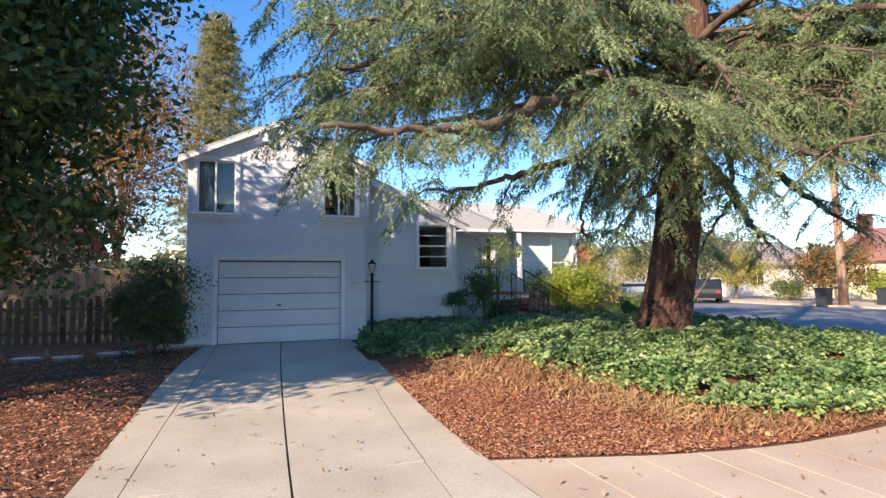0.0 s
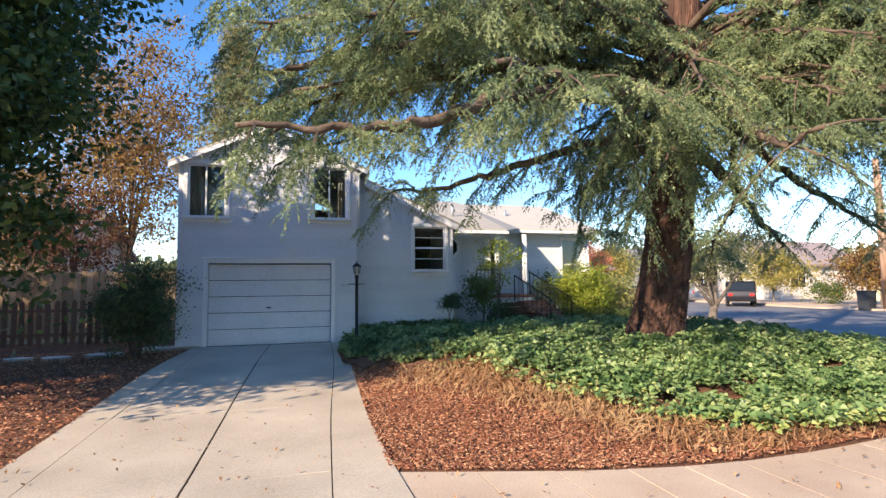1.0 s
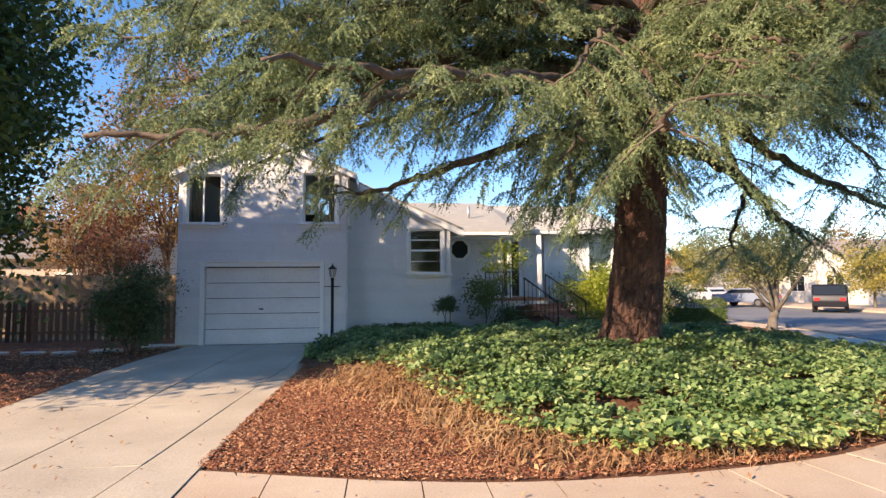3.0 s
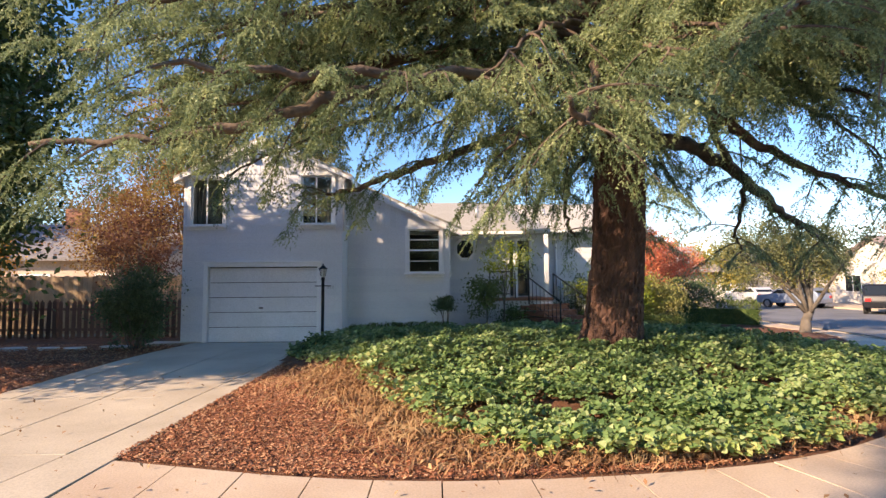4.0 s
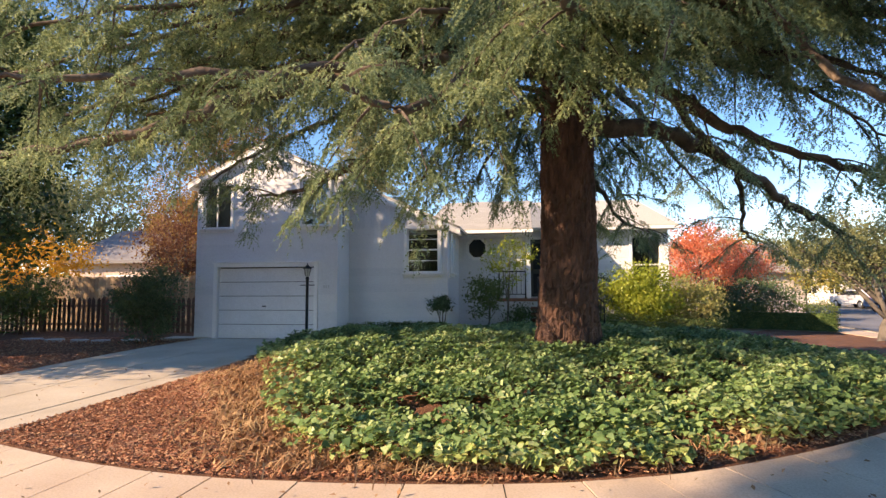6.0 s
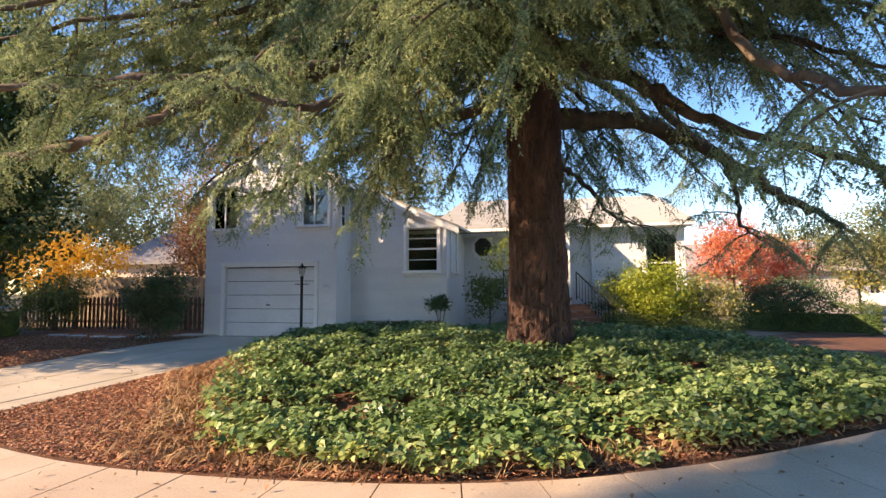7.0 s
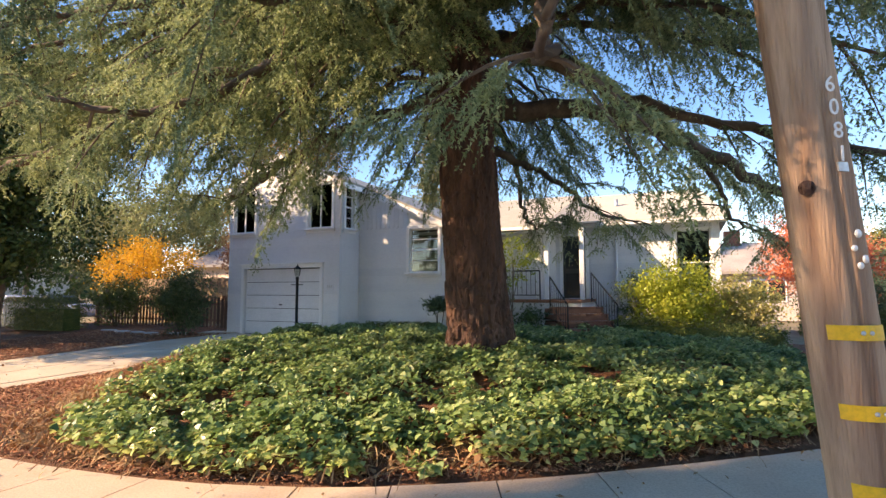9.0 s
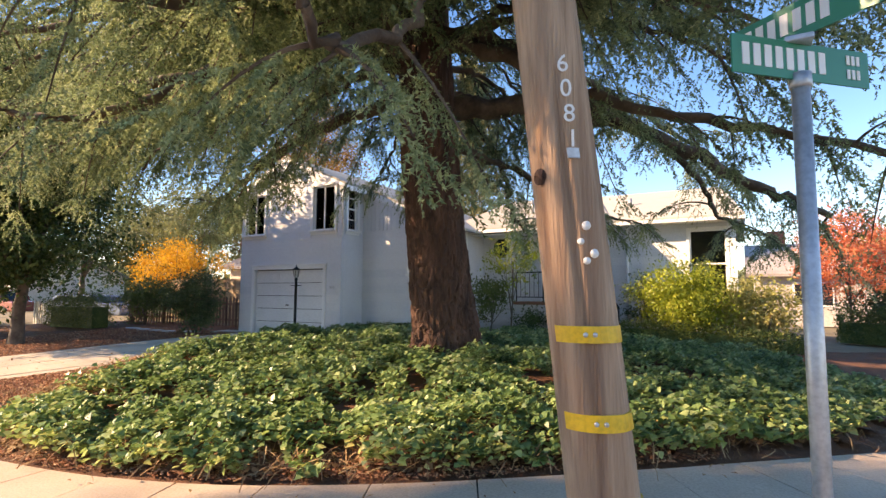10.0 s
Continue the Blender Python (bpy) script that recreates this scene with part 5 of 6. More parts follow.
tree("street_tree", "small gnarled olive-leaved tree in the kerbside mulch", 18.5, 18.7, 1.1, (18.4, 19.1, 2.75), (2.5, 2.2, 1.25), M_OLIVE, M_GREYBARK, 190, 80, 0.1, 0.24, 0.2, 95, (0.3, 0.1), 0.25, 14)
for k, (tx, ty, th, tr, tm, lab) in enumerate([(24.5, 36, 4.2, 2.2, M_YTREE, "yellowing street tree"), (33.5, 39, 4.6, 2.6, M_YTREE, "yellowing street tree"), (35.5, 31, 4.0, 2.4, M_YTREE, "yellowing street tree"), (37, 24.5, 3.6, 2.3, M_ORANGE, "orange-brown street tree"),
                                               (27, 47, 5.5, 3.2, M_YTREE, "yellowing street tree"), (22, 44, 5.0, 2.8, M_OLIVE, "olive-green street tree"), (39.5, 15.5, 3.2, 2.2, M_YTREE, "yellowing street tree"), (19.5, 38, 5.0, 2.6, M_YTREE, "yellowing street tree"), (36, 50, 6.5, 3.6, M_OLIVE, "olive-green street tree"), (46, 44, 7, 4, M_ORANGE, "orange-brown street tree"), (30, 60, 8, 5, M_OLIVE, "olive-green street tree")]):
    tree("street_tree", lab + " across the road", tx, ty, 1.6, (tx, ty, th * 0.62), (tr, tr, th * 0.42), tm, M_GREYBARK, 110, 60, 0.19, 0.38, 0.1, 200 + 3 * k, group="trees across the road")


def pine(x, y, h, r):
    t = thing("pine_tree", "tall thin pine with dry grey-green needles behind the house", "tree")
    tube("trunk", [(x, y, -0.2), (x, y, h * 0.5), (x, y, h)], [0.26, 0.17, 0.02], M_LIMB, t, 10)
    rg = np.random.default_rng(77)
    P, D, LN = [], [], []
    for k in range(110):
        z = h * (0.16 + 0.84 * k / 110)
        L = r * (1.05 - (z / h) ** 1.4) * rg.uniform(0.7, 1.1) + 0.15
        a = k * 2.4
        d = np.array((math.cos(a), math.sin(a), 0.12))
        tube("limb", [(x, y, z), tuple(np.array((x, y, z)) + d * L)], [0.035, 0.008], M_LIMB, t, 4)
        for q in np.arange(0.25, 1.02, 0.09):
            for s in (-1, 1):
                P.append(np.array((x, y, z)) + d * L * q)
                D.append(d + s * np.array((-d[1], d[0], 0)) * 0.8 + np.array((0, 0, 0.1)))
                LN.append(0.55)
    P = np.array(P) + rg.normal(0, 0.22, (len(P), 3))
    v = spray_points(P, np.array(D) + rg.normal(0, 0.35, (len(D), 3)), np.array(LN), 6, 78, blade=0.2, width=0.05, droop=0.35)
    fast_mesh("crown", v, np.arange(len(v)), 3, M_PINE, t)


pine(-1.9, 29.5, 15.4, 2.7)

bush("flowering_bush", "sunlit yellow-green bush in front of the wing window", 10.6, 15.9, 1.0, 1.8, M_YELLOWBUSH, 120, 90, 0.085, 0.17, 301, group="yellow bushes")
bush("flowering_bush", "pale yellow bush at the house corner", 12.1, 16.6, 0.85, 1.65, M_PALEBUSH, 90, 80, 0.085, 0.16, 305, group="yellow bushes")
bush("shrub", "dark leafy shrub in shade against the wing wall", 9.55, 16.6, 0.5, 1.6, M_BUSHLEAF, 50, 45, 0.07, 0.14, 309)
bush("shrub", "small palm-like shrub against the wall", 5.1, 13.2, 0.24, 1.0, M_BUSHLEAF, 26, 60, 0.12, 0.07, 313, low=0.62, stems=4, aspect=5)
bush("shrub", "small dark shrub at the foot of the porch", 7.05, 14.6, 0.4, 0.75, M_DARKLEAF, 26, 50, 0.07, 0.12, 315)
tree("camellia_shrub", "leggy multi-stemmed shrub with yellowing leaves beside the porch", 6.25, 13.95, 0.5, (6.2, 13.95, 1.35), (0.5, 0.5, 0.55), M_BOX, M_GREYBARK, 46, 45, 0.08, 0.12, 0.03, 317, (0.05, 0), 0.2, 8)
tree("camellia_shrub", "tall sparse shrub with sunlit yellow leaves beside the porch", 6.75, 14.1, 0.9, (6.85, 14.05, 2.2), (0.75, 0.5, 0.7), M_YELLOWBUSH, M_GREYBARK, 30, 36, 0.085, 0.11, 0.028, 321, (0.05, 0), 0.3, 9)
bush("dark_bush", "wide dense grey-green bush by the maples", 16.9, 25.0, 1.9, 2.2, M_BUSHLEAF, 150, 80, 0.1, 0.22, 325)
bush("round_bush", "clipped round green bush by the fence", -7.6, 13.4, 1.0, 1.75, M_BOX, 110, 70, 0.07, 0.16, 329, low=0.1)
bush("round_bush", "bright green bush across the road", 38, 22, 1.3, 2.2, M_YELLOWBUSH, 70, 50, 0.14, 0.25, 333)
bush("round_bush", "bright green bush across the road", 36.5, 27.5, 1.1, 1.7, M_BOX, 60, 50, 0.14, 0.25, 337)


def hedge(label, pts, w, h, material, n, seed, leaf=0.045):
    """A clipped hedge along a line, leaves over a woody core."""
    rg = np.random.default_rng(seed)
    t = thing("hedge", label, "hedge")
    path = smooth_path([(x, y, 0) for x, y in pts], 30)
    idx = rg.uniform(0, 28.99, n)
    i = idx.astype(int)
    p = path[i] + (path[i + 1] - path[i]) * (idx - i)[:, None]
    d = unit(path[i + 1] - path[i])
    side = np.c_[-d[:, 1], d[:, 0], 0 * d[:, 0]]
    face = rg.integers(0, 3, n)
    u = np.where(face == 0, rg.uniform(-1, 1, n), np.sign(rg.uniform(-1, 1, n)))
    zz = np.where(face == 0, 1.0, rg.uniform(0.05, 1, n))
    p = p + side * (u * w / 2 * (1 + 0.2 * rg.standard_normal(n) + 0.12 * np.sin(idx * 1.9)))[:, None]
    p[:, 2] = height(p[:, 0], p[:, 1]) + h * zz * (1 + 0.11 * rg.standard_normal(n) + 0.07 * np.sin(idx * 1.3 + seed))
    m_end = n // 8
    e0 = np.where(rg.integers(0, 2, m_end)[:, None] == 0, path[0][None], path[-1][None]) + rg.normal(0, 0.06, (m_end, 3))
    e0[:, :2] += np.where(np.linalg.norm(e0[:, :2] - path[0][:2], axis=1)[:, None] < 1.0, side[np.argmin(idx)][:2], side[np.argmax(idx)][:2]) * rg.uniform(-w / 2, w / 2, (m_end, 1))
    e0[:, 2] = height(e0[:, 0], e0[:, 1]) + h * rg.uniform(0.04, 1.0, m_end)
    p = np.vstack([p, e0])
    leaves("foliage", p, leaf, material, t, seed=seed + 1)
    k = smooth_path([(x, y, 0) for x, y in pts], 12)
    dd = unit(np.gradient(k, axis=0))
    ss = np.c_[-dd[:, 1], dd[:, 0], 0 * dd[:, 0]]
    hz = height(k[:, 0], k[:, 1])
    v = np.vstack([np.c_[(k + ss * w * 0.3)[:, :2], hz], np.c_[(k + ss * w * 0.3)[:, :2], hz + h * 0.72], np.c_[(k - ss * w * 0.3)[:, :2], hz + h * 0.72], np.c_[(k - ss * w * 0.3)[:, :2], hz]])
    m = len(k)
    link("core", v, [[r * m + a, r * m + a + 1, (r + 1) * m + a + 1, (r + 1) * m + a] for r in range(3) for a in range(m - 1)] + [[0, m, 2 * m, 3 * m], [m - 1, 2 * m - 1, 3 * m - 1, 4 * m - 1]], M_DARKLEAF, t)


hedge("low clipped box hedge in front of the wing", [(9.2, 15.1), (10.6, 15.3), (12.0, 15.7), (12.9, 16.9)], 0.5, 0.42, M_BOX, 9000, 341)
hedge("long clipped hedge beyond the mulch berm", [(14.6, 23.8), (16.6, 23.5), (19.0, 22.3)], 0.9, 0.95, M_BOX, 9000, 343, 0.07)
hedge("clipped green hedge beside the neighbour's fence", [(-8.8, 11.1), (-6.6, 11.3)], 0.9, 0.95, M_BOX, 6000, 345, 0.06)
hedge("low ivy hedge at the house corner", [(2.7, 12.9), (4.2, 13.05), (5.2, 13.0)], 0.35, 0.3, M_BOX, 4000, 347, 0.05)


# ---- fences ----
def picket_fence(label, a, b, z0, h, pitch, w, material, group=""):
    t = thing("picket_fence", label, "fence", group)
    A, B = Vector(a), Vector(b)
    L = (B - A).length
    rot = Matrix.Translation((*A, 0)) @ Matrix.Rotation(math.atan2(B.y - A.y, B.x - A.x), 4, "Z")
    for dz in (0.22, 0.75):
        box("rail", 0, L, 0.0, 0.035, z0 + dz * h - 0.035, z0 + dz * h + 0.035, material, t, 0, m=rot)
    me = None
    k = 0
    while k * pitch < L:
        if me is None:
            o = prism("picket", [(-w / 2, 0), (w / 2, 0), (w / 2, h * 0.93), (0, h), (-w / 2, h * 0.93)], "y", -0.02, 0.0, material, t)
            me = o.data
        else:
            o = new("picket", me)
            o.parent = t
        o.matrix_basis = rot @ pose(k * pitch, 0, z0 + rng.uniform(-0.02, 0.015), 0, rng.uniform(-1.2, 1.2), 0)
        k += 1
    for k in range(int(L / 2.2) + 1):
        box("post", k * 2.2 - 0.045, k * 2.2 + 0.045, 0.035, 0.125, z0 - 0.1, z0 + h * 1.02, material, t, 0.005, m=rot)
    return t


picket_fence("weathered brown picket fence beside the garage, in shade", (-10.0, 14.2), (-1.5, 14.2), 0.2, 1.05, 0.17, 0.105, M_FENCE)
picket_fence("pale grey picket fence of the neighbour", (-12.0, 11.7), (-8.4, 12.0), 0.15, 0.9, 0.15, 0.08, M_WHITEFENCE)
tf = thing("board_fence", "tall tan board fence in patchy sun", "fence")
for k in range(62):
    box("board", -10.5 + k * 0.147, -10.5 + k * 0.147 + 0.14, 16.3, 16.325, 0.1, 1.95 + rng.uniform(-0.02, 0.02), M_TANFENCE, tf)
box("rail", -10.5, -1.4, 16.33, 16.38, 1.6, 1.68, M_TANFENCE, tf)
box("rail", -10.5, -1.4, 16.33, 16.38, 0.5, 0.58, M_TANFENCE, tf)

# stepping stones
for sx, sy, sw in ((-2.45, 11.75, 0.34), (-3.2, 11.5, 0.28), (-3.85, 11.55, 0.26), (-4.6, 11.6, 0.3), (-5.4, 11.7, 0.3)):
    bm = bmesh.new()
    vs = [(sx + sw * rng.uniform(0.8, 1.1) * math.cos(a), sy + 0.62 * sw * rng.uniform(0.85, 1.1) * math.sin(a)) for a in [q * math.pi / 4 + 0.3 for q in range(8)]]
    bm.free()
    z = float(height(sx, sy))
    st = prism("stepping_stone", vs, "z", z - 0.03, z + 0.035, M_STONE)
    tagged(st, "flat pale grey stepping stone in the mulch", "stepping stone", "stepping stones")
pad = prism("side_path", [(-1.95, 12.0), (-0.98, 12.5), (-0.98, 12.54), (-1.4, 12.54), (-1.4, 12.75), (-2.1, 12.75)], "z", 0.1, 0.235, M_CONC)
tagged(pad, "small concrete path at the side of the garage", "path", kind="structure")


# ---- utility pole ----
up_ = thing("utility_pole", "weathered brown wooden utility pole with yellow bands, at the kerb", "utility pole")
LEANX, LEANY = -0.094, -0.044
PX, PY = 11.33, 3.63


def pole_at(z):
    return np.array((PX + LEANX * (z - 1.2), PY + LEANY * (z - 1.2), z))


def pole_r(z):
    return 0.131 - 0.0055 * z


zs = np.linspace(-0.1, 9.5, 60)
ang = np.linspace(0, 2 * np.pi, 40, endpoint=False)
prg = np.random.default_rng(5)
groove = sum(0.012 * np.maximum(0, np.cos(ang[None] * 1.0 - a0 + 0.05 * np.sin(zs[:, None] * 2 + a0))) ** 400 * np.clip(np.sin(zs[:, None] * fq + a0) + 0.55, 0, 1) for a0, fq in zip(prg.uniform(0, 6.28, 26), prg.uniform(0.5, 2.2, 26)))
PR = (pole_r(zs)[:, None]) * (1 + 0.012 * np.sin(3 * ang + 1)[None]) - groove
C = np.array([pole_at(z) for z in zs])
PV = np.stack([C[:, 0:1] + PR * np.cos(ang), C[:, 1:2] + PR * np.sin(ang), np.repeat(zs[:, None], 40, 1)], -1).reshape(-1, 3)
link("shaft", PV, [[i * 40 + j, i * 40 + (j + 1) % 40, i * 40 + 40 + (j + 1) % 40, i * 40 + 40 + j] for i in range(59) for j in range(40)], M_POLE, up_, smooth=True)


def pole_patch(name, z0, z1, a0, a1, proud, material, n=14, label=""):
    """A thin curved plate round part of the pole."""
    v = []
    for z in (z0, z1):
        for rr_ in (pole_r(z) + proud, pole_r(z) - 0.004):
            for k in range(n + 1):
                a = radians(a0 + (a1 - a0) * k / n)
                c = pole_at(z)
                v.append((c[0] + rr_ * math.cos(a), c[1] + rr_ * math.sin(a), z))
    m = n + 1
    f = []
    for k in range(n):
        f += [[k, k + 1, 2 * m + k + 1, 2 * m + k], [m + k, k, k + 1, m + k + 1][::-1], [2 * m + k, 2 * m + k + 1, 3 * m + k + 1, 3 * m + k]]
    f += [[0, 2 * m, 3 * m, m], [n, m + n, 3 * m + n, 2 * m + n]]
    return link(name, v, f, material, up_, label)


for zb in (1.205, 0.915, 0.63):
    pole_patch("band", zb, zb + 0.056, -122, 25, 0.004, M_YELLOW, label="yellow reflective band")
    for a in (-72, -58):
        c = pole_at(zb + 0.028)
        d = np.array((math.cos(radians(a)), math.sin(radians(a)), 0))
        tube("nail", [tuple(c + d * (pole_r(zb) + 0.002)), tuple(c + d * (pole_r(zb) + 0.008))], [0.009, 0.008], M_GALV, up_, 8)


def text_on_pole(ch, z, a, size, nm="digit"):
    cu = bpy.data.curves.new(nm, "FONT")
    cu.body, cu.size, cu.extrude, cu.align_x, cu.align_y = ch, size, 0.002, "CENTER", "CENTER"
    tmp = bpy.data.objects.new("tmp", cu)
    scene.collection.objects.link(tmp)
    dg = bpy.context.evaluated_depsgraph_get()
    me = bpy.data.meshes.new_from_object(tmp.evaluated_get(dg))
    bpy.data.objects.remove(tmp)
    me.materials.clear()
    me.materials.append(M_WHITE)
    o = new(nm, me)
    o.parent = up_
    c = pole_at(z)
    d = np.array((math.cos(radians(a)), math.sin(radians(a)), 0))
    p = c + d * (pole_r(z) + 0.004)
    o.matrix_basis = pose(*p, 90, 0, a + 90)
    return o


for k, ch in enumerate("6081"):
    text_on_pole(ch, 2.17 - k * 0.09, -56 + k * 0.5, 0.088)
pole_patch("tag", 1.835, 1.87, -66, -46, 0.004, M_GALV, 4, "small metal tag")
for z, a, r in ((1.60, -50, 0.016), (1.505, -42, 0.016), (1.545, -62, 0.012), (1.48, -56, 0.013)):
    c = pole_at(z)
    d = np.array((math.cos(radians(a)), math.sin(radians(a)), 0))
    tube("tag", [tuple(c + d * (pole_r(z) + 0.0)), tuple(c + d * (pole_r(z) + 0.005))], [r, r], M_WHITE, up_, 10, label="round white tag")
c = pole_at(1.78)
d = np.array((math.cos(radians(-118)), math.sin(radians(-118)), 0))
tube("bolt_hole", [tuple(c + d * (pole_r(1.78) - 0.02)), tuple(c + d * (pole_r(1.78) + 0.004)), tuple(c + d * (pole_r(1.78) + 0.006)), tuple(c + d * (pole_r(1.78) - 0.005))], [0.027, 0.03, 0.018, 0.016], M_BARK, up_, 12)

# ---- street-name sign: lettering as plain bars ----
sg = thing("street_sign", "two green street-name signs on a galvanised pole", "street sign")
SX, SY = 12.06, 4.24
tube("pole", [(SX, SY, -0.2), (SX, SY, 2.22)], [0.034, 0.034], M_GALV, sg, 16)
tube("cap", [(SX, SY, 2.2), (SX, SY, 2.21), (SX, SY, 2.26)], [0.036, 0.042, 0.04], M_GALV, sg, 16)
box("cross_clamp", SX - 0.05, SX + 0.05, SY - 0.05, SY + 0.05, 2.385, 2.41, M_GALV, sg, 0.005)


def blade_sign(z, yaw, shift, groups):
    m = Matrix.Translation((SX, SY, z)) @ Matrix.Rotation(radians(yaw), 4, "Z")
    pl_ = box("blade", -0.33 + shift, 0.36 + shift, -0.004, 0.004, 0, 0.155, M_SIGN, sg, 0.0, "green sign plate", m=m)
    for x0, n, w, h, zz in groups:
        for k in range(n):
            x = x0 + k * w + shift
            box("bar", x, x + w * 0.62, -0.0075, -0.004, zz, zz + h, M_WHITE, pl_, 0, m=m)


blade_sign(2.235, 44, 0.0, [(-0.285, 8, 0.054, 0.09, 0.035), (0.24, 3, 0.026, 0.04, 0.09), (0.24, 3, 0.026, 0.04, 0.03)])
blade_sign(2.41, -38, 0.03, [(-0.26, 7, 0.054, 0.09, 0.035), (0.2, 3, 0.034, 0.05, 0.06)])


# ---- houses around ----
def far_house(label, x0, x1, y0, y1, zb, eave, ridge, wall_c, roof_c, axis="x", windows=(), chimney=None):
    """A simple neighbouring house: walls, gabled roof with overhang, windows with frames, a chimney."""
    h = thing("neighbour_house", label, "house", "neighbouring houses")
    wm = mat("wall_far", wall_c, tuple(min(1, c * 1.12) for c in wall_c), 0.6, 8, 0.8, 0.1)
    rm = mat("roof_far", roof_c, tuple(min(1, c * 1.3) for c in roof_c), 0.8, 12, 0.9, 0.2)
    o = 0.5
    if axis == "x":
        ym = (y0 + y1) / 2
        prism("wall", [(y0, zb), (y1, zb), (y1, eave), (ym, ridge - 0.15), (y0, eave)], "x", x0, x1, wm, h)
        k = (ridge - eave) / (ym - y0)
        prism("roof", [(y0 - o, eave - o * k), (ym, ridge), (y1 + o, eave - o * k), (y1 + o, eave - o * k + 0.15), (ym, ridge + 0.15), (y0 - o, eave - o * k + 0.15)], "x", x0 - o, x1 + o, rm, h)
    else:
        xm = (x0 + x1) / 2
        prism("wall", [(x0, zb), (x1, zb), (x1, eave), (xm, ridge - 0.15), (x0, eave)], "y", y0, y1, wm, h)
        k = (ridge - eave) / (xm - x0)
        prism("roof", [(x0 - o, eave - o * k), (xm, ridge), (x1 + o, eave - o * k), (x1 + o, eave - o * k + 0.15), (xm, ridge + 0.15), (x0 - o, eave - o * k + 0.15)], "y", y0 - o, y1 + o, rm, h)
    for face, a, w, z, hh in windows:
        wn_ = thing("window", "x", "")
        del wn_["label"]
        wn_.parent = h
        if face == "front":
            box("frame", a - 0.08, a + w + 0.08, y0 - 0.05, y0 - 0.005, z - 0.08, z + hh + 0.08, M_TRIM, wn_)
            box("pane", a, a + w, y0 - 0.06, y0 - 0.052, z, z + hh, M_CARGLASS, wn_)
            box("mullion", a + w / 2 - 0.03, a + w / 2 + 0.03, y0 - 0.075, y0 - 0.062, z, z + hh, M_TRIM, wn_)
        else:
            box("frame", x0 - 0.05, x0 - 0.005, a - 0.08, a + w + 0.08, z - 0.08, z + hh + 0.08, M_TRIM, wn_)
            box("pane", x0 - 0.06, x0 - 0.052, a, a + w, z, z + hh, M_CARGLASS, wn_)
            box("mullion", x0 - 0.075, x0 - 0.062, a + w / 2 - 0.03, a + w / 2 + 0.03, z, z + hh, M_TRIM, wn_)
    if chimney:
        box("chimney", chimney[0], chimney[0] + 0.9, chimney[1], chimney[1] + 0.7, eave, ridge + 0.9, M_BRICK, h, 0.02)


far_house("pinkish stucco house with grey roof behind the fence", -17, -8, 24.5, 33, -0.2, 3.1, 5.0, (0.55, 0.42, 0.34), (0.2, 0.19, 0.19), "x", (("front", -14.6, 1.4, 0.9, 1.3), ("front", -11.0, 1.4, 0.9, 1.3)), (-15.0, 28.0))
far_house("low grey-roofed house beyond the maples", 12.5, 24, 35, 43, -0.2, 2.6, 4.3, (0.5, 0.44, 0.4), (0.34, 0.3, 0.27), "x", (("front", 14.2, 1.6, 0.9, 1.1), ("front", 18, 1.6, 0.9, 1.1)), (13.2, 38.5))
far_house("cream house with a red-brown roof across the road", 44, 56, 19, 30, -0.2, 3.0, 5.6, (0.68, 0.62, 0.42), (0.28, 0.13, 0.1), "y", (("side", 21, 1.6, 0.9, 1.3), ("side", 26, 1.6, 0.9, 1.3), ("front", 47, 1.5, 1.0, 1.3), ("front", 51, 1.5, 1.0, 1.3)), (44.5, 27.0))
far_house("white house across the road", 40, 52, 36, 45, -0.2, 3.0, 5.2, (0.62, 0.58, 0.52), (0.3, 0.24, 0.22), "x", (("side", 38, 1.6, 0.9, 1.3), ("side", 42, 1.6, 0.9, 1.3), ("front", 43, 1.6, 0.9, 1.3)))
far_house("white house across the road", 36, 46, 52, 62, -0.2, 3.0, 5.4, (0.64, 0.6, 0.55), (0.25, 0.24, 0.24), "y", (("side", 54, 1.6, 0.9, 1.3), ("side", 58, 1.6, 0.9, 1.3)))
far_house("far pale house across the street", -60, -46, 24, 34, -0.2, 3.0, 5.2, (0.55, 0.5, 0.44), (0.2, 0.19, 0.19), "x", (("front", -56, 2, 0.9, 1.3),))

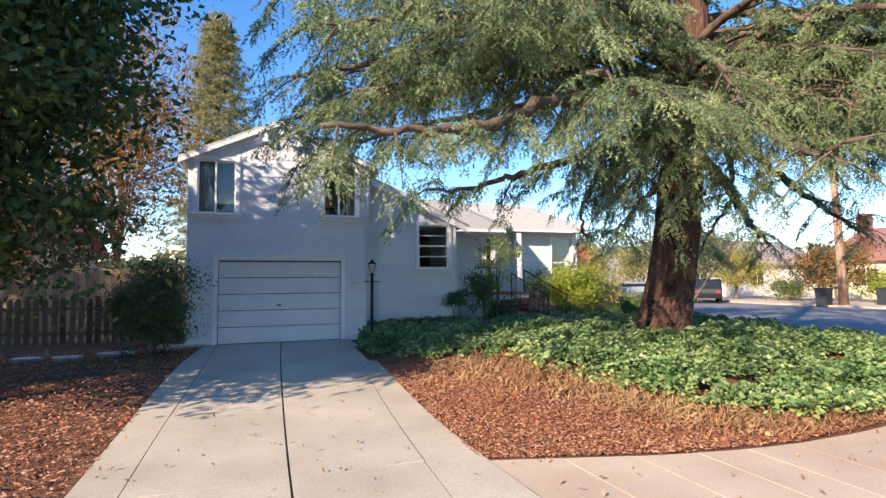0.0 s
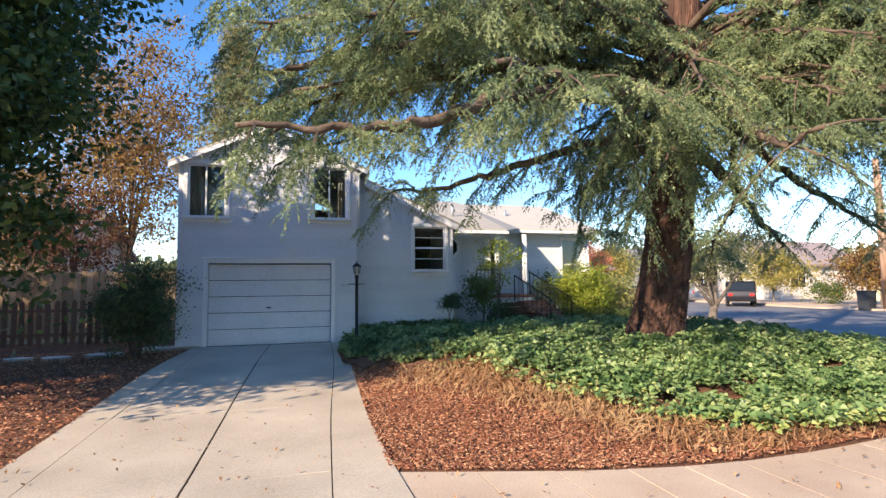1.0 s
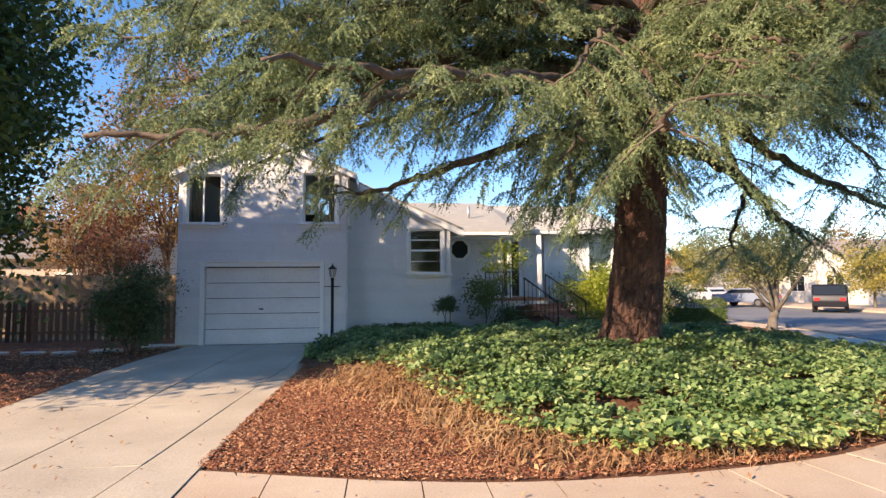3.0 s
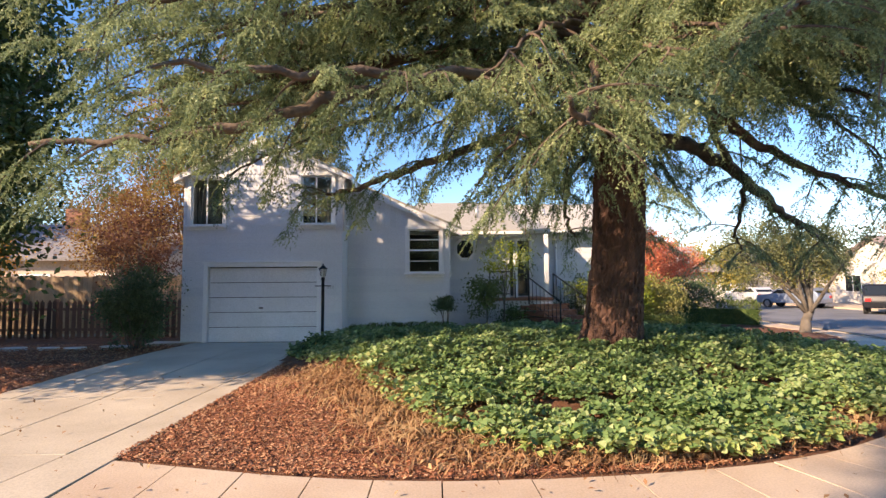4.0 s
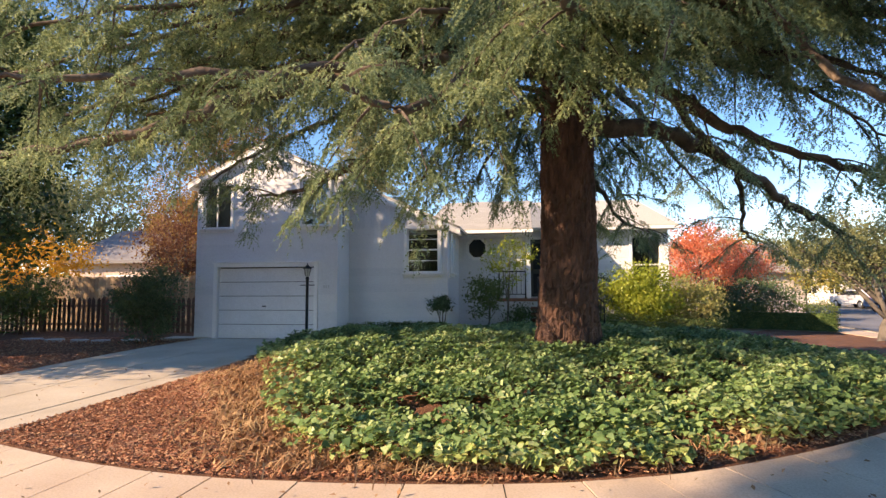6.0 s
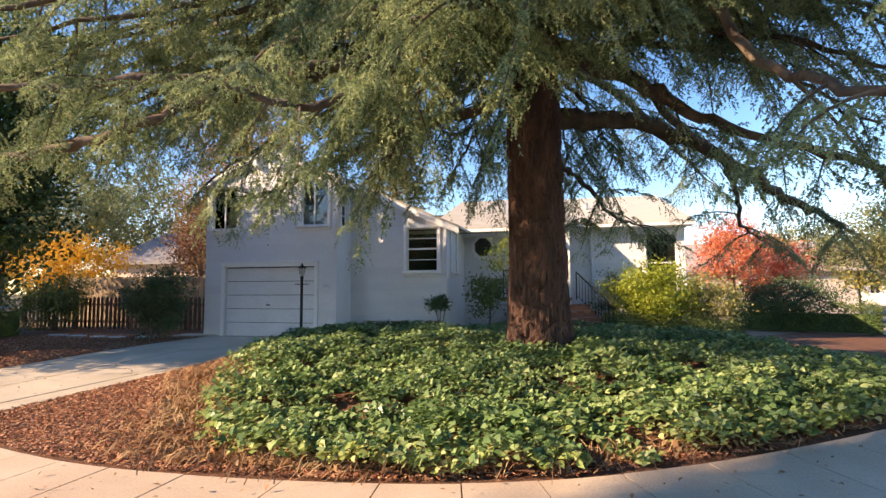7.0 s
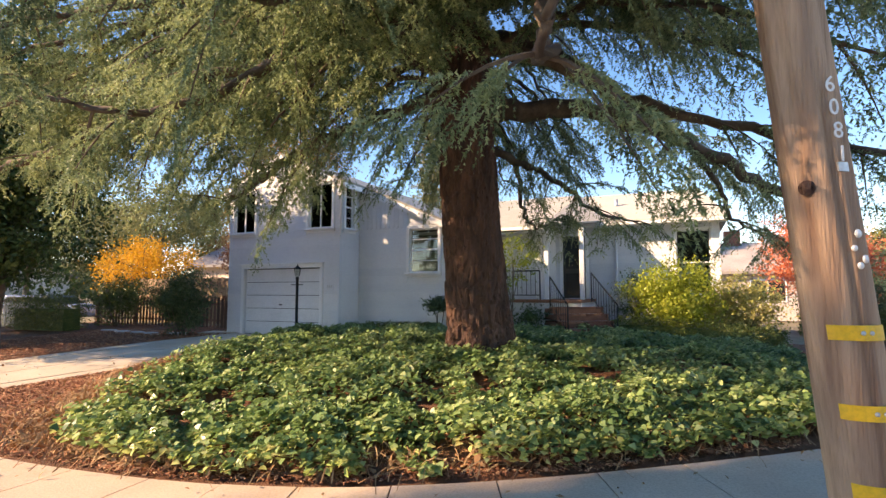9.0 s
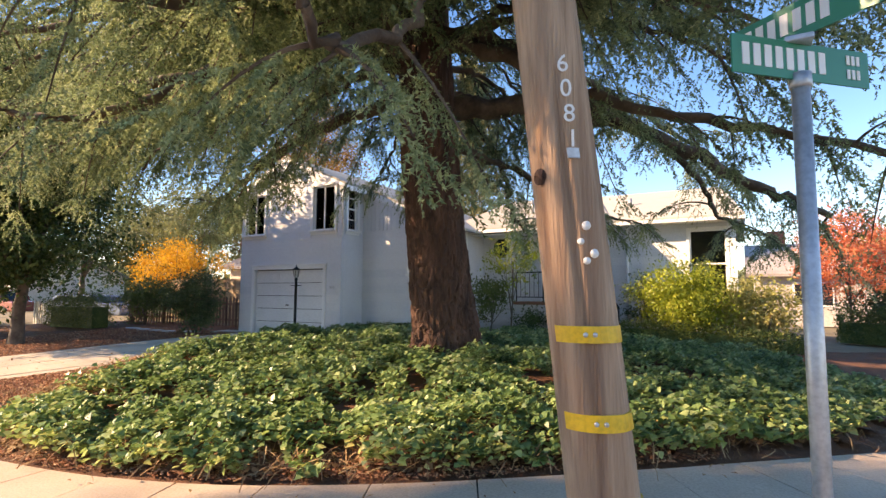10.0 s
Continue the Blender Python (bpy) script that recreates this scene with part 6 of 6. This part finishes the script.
# ---- vehicles ----
def car(label, x, y, yaw, colour, tall=1.75, long=4.5):
    t = thing("parked_car", label, "car", "parked vehicles")
    body_m = plain("car_paint", colour, 0.25, 0.3)
    M = Matrix.Translation((x, y, -0.2)) @ Matrix.Rotation(radians(yaw), 4, "Z")
    L, w = long / 2, 0.88
    prof = [(-L, 0.35), (L, 0.35), (L + 0.04, 0.6), (L - 0.05, 0.95), (L * 0.52, 1.02), (L * 0.28, tall * 0.97), (-L * 0.75, tall), (-L * 0.97, 1.05), (-L - 0.02, 0.7)]
    b = prism("body", prof, "y", -w, w, body_m, t)
    bm = bmesh.new()
    bm.from_mesh(b.data)
    bmesh.ops.bevel(bm, geom=list(bm.edges), offset=0.07, segments=3, affect="EDGES", profile=0.5)
    bm.to_mesh(b.data)
    bm.free()
    b.matrix_basis = M
    for s in (-1, 1):
        g = prism("side_window", [(L * 0.45, 1.06), (L * 0.26, tall * 0.92), (-L * 0.7, tall * 0.93), (-L * 0.86, 1.08)], "y", s * (w + 0.004), s * (w - 0.01), M_CARGLASS, t)
        g.matrix_basis = M
    for nm, a, c in (("windscreen", (L * 0.5, 1.06), (L * 0.3, tall * 0.93)), ("rear_window", (-L * 0.95, 1.1), (-L * 0.77, tall * 0.94))):
        o = 0.03 if a[0] > 0 else -0.03
        g = prism(nm, [(a[0] + o, a[1]), (c[0] + o, c[1]), (c[0], c[1]), (a[0], a[1])], "y", -w * 0.85, w * 0.85, M_CARGLASS, t)
        g.matrix_basis = M
    for sx in (-0.62, 0.62):
        for s in (-1, 1):
            wh = tube("wheel", [(sx * L, s * (w - 0.2), 0.33), (sx * L, s * (w + 0.01), 0.33)], [0.33, 0.33], M_TYRE, t, 20, smooth=False)
            wh.matrix_basis = M
            rim = tube("rim", [(sx * L, s * (w + 0.0), 0.33), (sx * L, s * (w + 0.02), 0.33)], [0.2, 0.18], M_CHROME, wh, 14, smooth=False)
    for s in (-1, 1):
        for nm, xx, mt in (("headlight", L - 0.03, M_LAMPGLASS), ("tail_light", -L - 0.04, plain("tail_red", (0.5, 0.02, 0.02), 0.3))):
            g = box(nm, xx, xx + 0.06, s * 0.62 - 0.14, s * 0.62 + 0.14, 0.72, 0.9, mt, t, 0.01)
            g.matrix_basis = M
    return t


car("dark parked off-road car across the road", 31.0, 29.6, 47, (0.02, 0.02, 0.025), 1.7, 3.9)
car("silver-blue parked car across the road", 31.6, 38.2, 115, (0.3, 0.36, 0.46), 1.45, 4.5)
car("white parked car down the cross street", 33.6, 47.0, 95, (0.7, 0.7, 0.72), 1.5)
car("red and white parked wagon by the neighbour", -30.0, 17.5, 10, (0.35, 0.12, 0.1), 1.7)
car("silver parked car behind the hedge", -19, 17.5, 20, (0.25, 0.3, 0.4), 1.45)

# bins and a bare street pole across the road
for bx_, by_ in ((32.6, 22.3), (35.4, 20.6)):
    t = thing("rubbish_bin", "dark wheeled rubbish bin at the far kerb", "bin", "bins")
    prism("body", [(by_ - 0.28, -0.2), (by_ + 0.28, -0.2), (by_ + 0.34, 0.85), (by_ - 0.34, 0.85)], "x", bx_ - 0.3, bx_ + 0.3, plain("bin_plastic", (0.03, 0.035, 0.04), 0.5), t)
    box("lid", bx_ - 0.34, bx_ + 0.34, by_ - 0.38, by_ + 0.38, 0.85, 0.93, plain("bin_lid", (0.03, 0.03, 0.035), 0.5), t, 0.02)
t = thing("utility_pole", "bare brown wooden pole across the road", "utility pole")
tube("shaft", [(33.6, 21.8, -0.3), (33.2, 21.8, 8.5)], [0.28, 0.17], M_POLE, t, 14)

# low far yards across the road, and far woods
prism("far_pavement", [(32.3, 25), (33.8, 40), (36.3, 60), (42.3, 110), (160, 110), (160, 0), (60, -1.5), (40.3, 2.4), (33.3, 12)], "z", -0.4, -0.1, M_WALK)
tagged(bpy.data.objects["far_pavement"], "pale kerb and yards across the road", "pavement", kind="structure")
rg = np.random.default_rng(400)
P = []
for k in range(120):
    a = rg.uniform(-1.15, 1.35)
    R = rg.uniform(75, 130)
    cx_, cy_ = R * math.sin(a), R * math.cos(a)
    hh = rg.uniform(2.5, 6.0)
    d = unit(rg.standard_normal((300, 3))) * rg.uniform(0.4, 1, (300, 1)) * np.array((4.5, 4.5, hh / 1.6))
    P.append(d + np.array((cx_, cy_, hh * 0.62)))
tagged(leaves("far_woods", np.vstack(P), 1.1, M_OLIVE, seed=401, aspect=1.4), "hazy olive-green treetops along the far streets", "woods", kind="stuff")


# ---- wall boards: each board a piece of its wall ----
def board_row(wall, z0, z1, x0, x1, y, holes, axis="y"):
    """One course of lapped boards, broken at the openings."""
    cuts_ = [(x0, x1)]
    for h in holes:
        if h[2] - 0.06 < z1 and h[3] + 0.1 > z0:
            nxt = []
            for a, b in cuts_:
                if h[1] + 0.09 <= a or h[0] - 0.09 >= b:
                    nxt.append((a, b))
                else:
                    if h[0] - 0.09 > a + 0.03:
                        nxt.append((a, h[0] - 0.09))
                    if h[1] + 0.09 < b - 0.03:
                        nxt.append((h[1] + 0.09, b))
            cuts_ = nxt
    for a, b in cuts_:
        prof = [(y, z0), (y - 0.014, z0), (y - 0.004, z1 - 0.004), (y, z1 - 0.004)]
        if axis == "y":
            prism("board", prof, "x", a, b, M_PAINT, wall)
        else:
            prism("board", [(-(p[0] - y) + y, p[1]) for p in prof], "y", a, b, M_PAINT, wall)


def rows(z0, z1, step):
    n = round((z1 - z0) / step)
    return [(z0 + k * (z1 - z0) / n, z0 + (k + 1) * (z1 - z0) / n) for k in range(n)]


def tall_boards(wall, x0, x1, z0, y, w, skip=()):
    """Upright boards with rounded lower ends up to the sloping roof line."""
    n = round((x1 - x0) / w)
    w = (x1 - x0) / n
    for k in range(n):
        a, b = x0 + k * w + 0.003, x0 + (k + 1) * w - 0.003
        if any(a > h[0] - 0.1 and b < h[1] + 0.1 for h in skip):
            continue
        ta, tb = roof_z(a) - 0.1, roof_z(b) - 0.1
        if min(ta, tb) < z0 + 0.05:
            continue
        c, r = (a + b) / 2, (b - a) / 2
        prism("board", [(c + r * math.cos(q), z0 - r * math.sin(q)) for q in [math.pi * j / 6 for j in range(7)]] + [(a, ta), (b, tb)], "y", y - 0.024, y - 0.0, M_PAINT, wall)


for z0, z1 in rows(0.24, 4.4, 0.215):
    board_row(wall_a, z0, z1, XA0 + 0.005, XA1 - 0.02, YA, [(GAR[0], GAR[1], 0.0, GAR[3] + 0.02), (WL[0], WL[1], WL[2] - 0.1, WL[3]), (WR[0], WR[1], WR[2] - 0.1, WR[3])])
tall_boards(wall_a, XA0 + 0.4, XA1 - 0.1, 4.42, YA, 0.115)
for z0, z1 in rows(0.3, 3.12, 0.215):
    board_row(wall_b, z0, z1, XA1 + 0.01, XB1 - 0.005, YB, [(WB[0], WB[1], WB[2] - 0.1, WB[3])])
tall_boards(wall_b, XA1 + 0.02, XB1 - 0.02, 3.17, YB, 0.14, [WB])
for z0, z1 in rows(0.3, 3.0, 0.215):
    board_row(wall_c, z0, z1, XB1 + 0.01, 6.97, YC, [(5.5, 6.12, 2.4, 2.95)])
for z0, z1 in rows(0.3, 3.3, 0.215):
    board_row(wall_d, z0, z1, 8.25, XD1 - 0.17, YD, [(10.62, 11.5, 1.2, 3.12)])
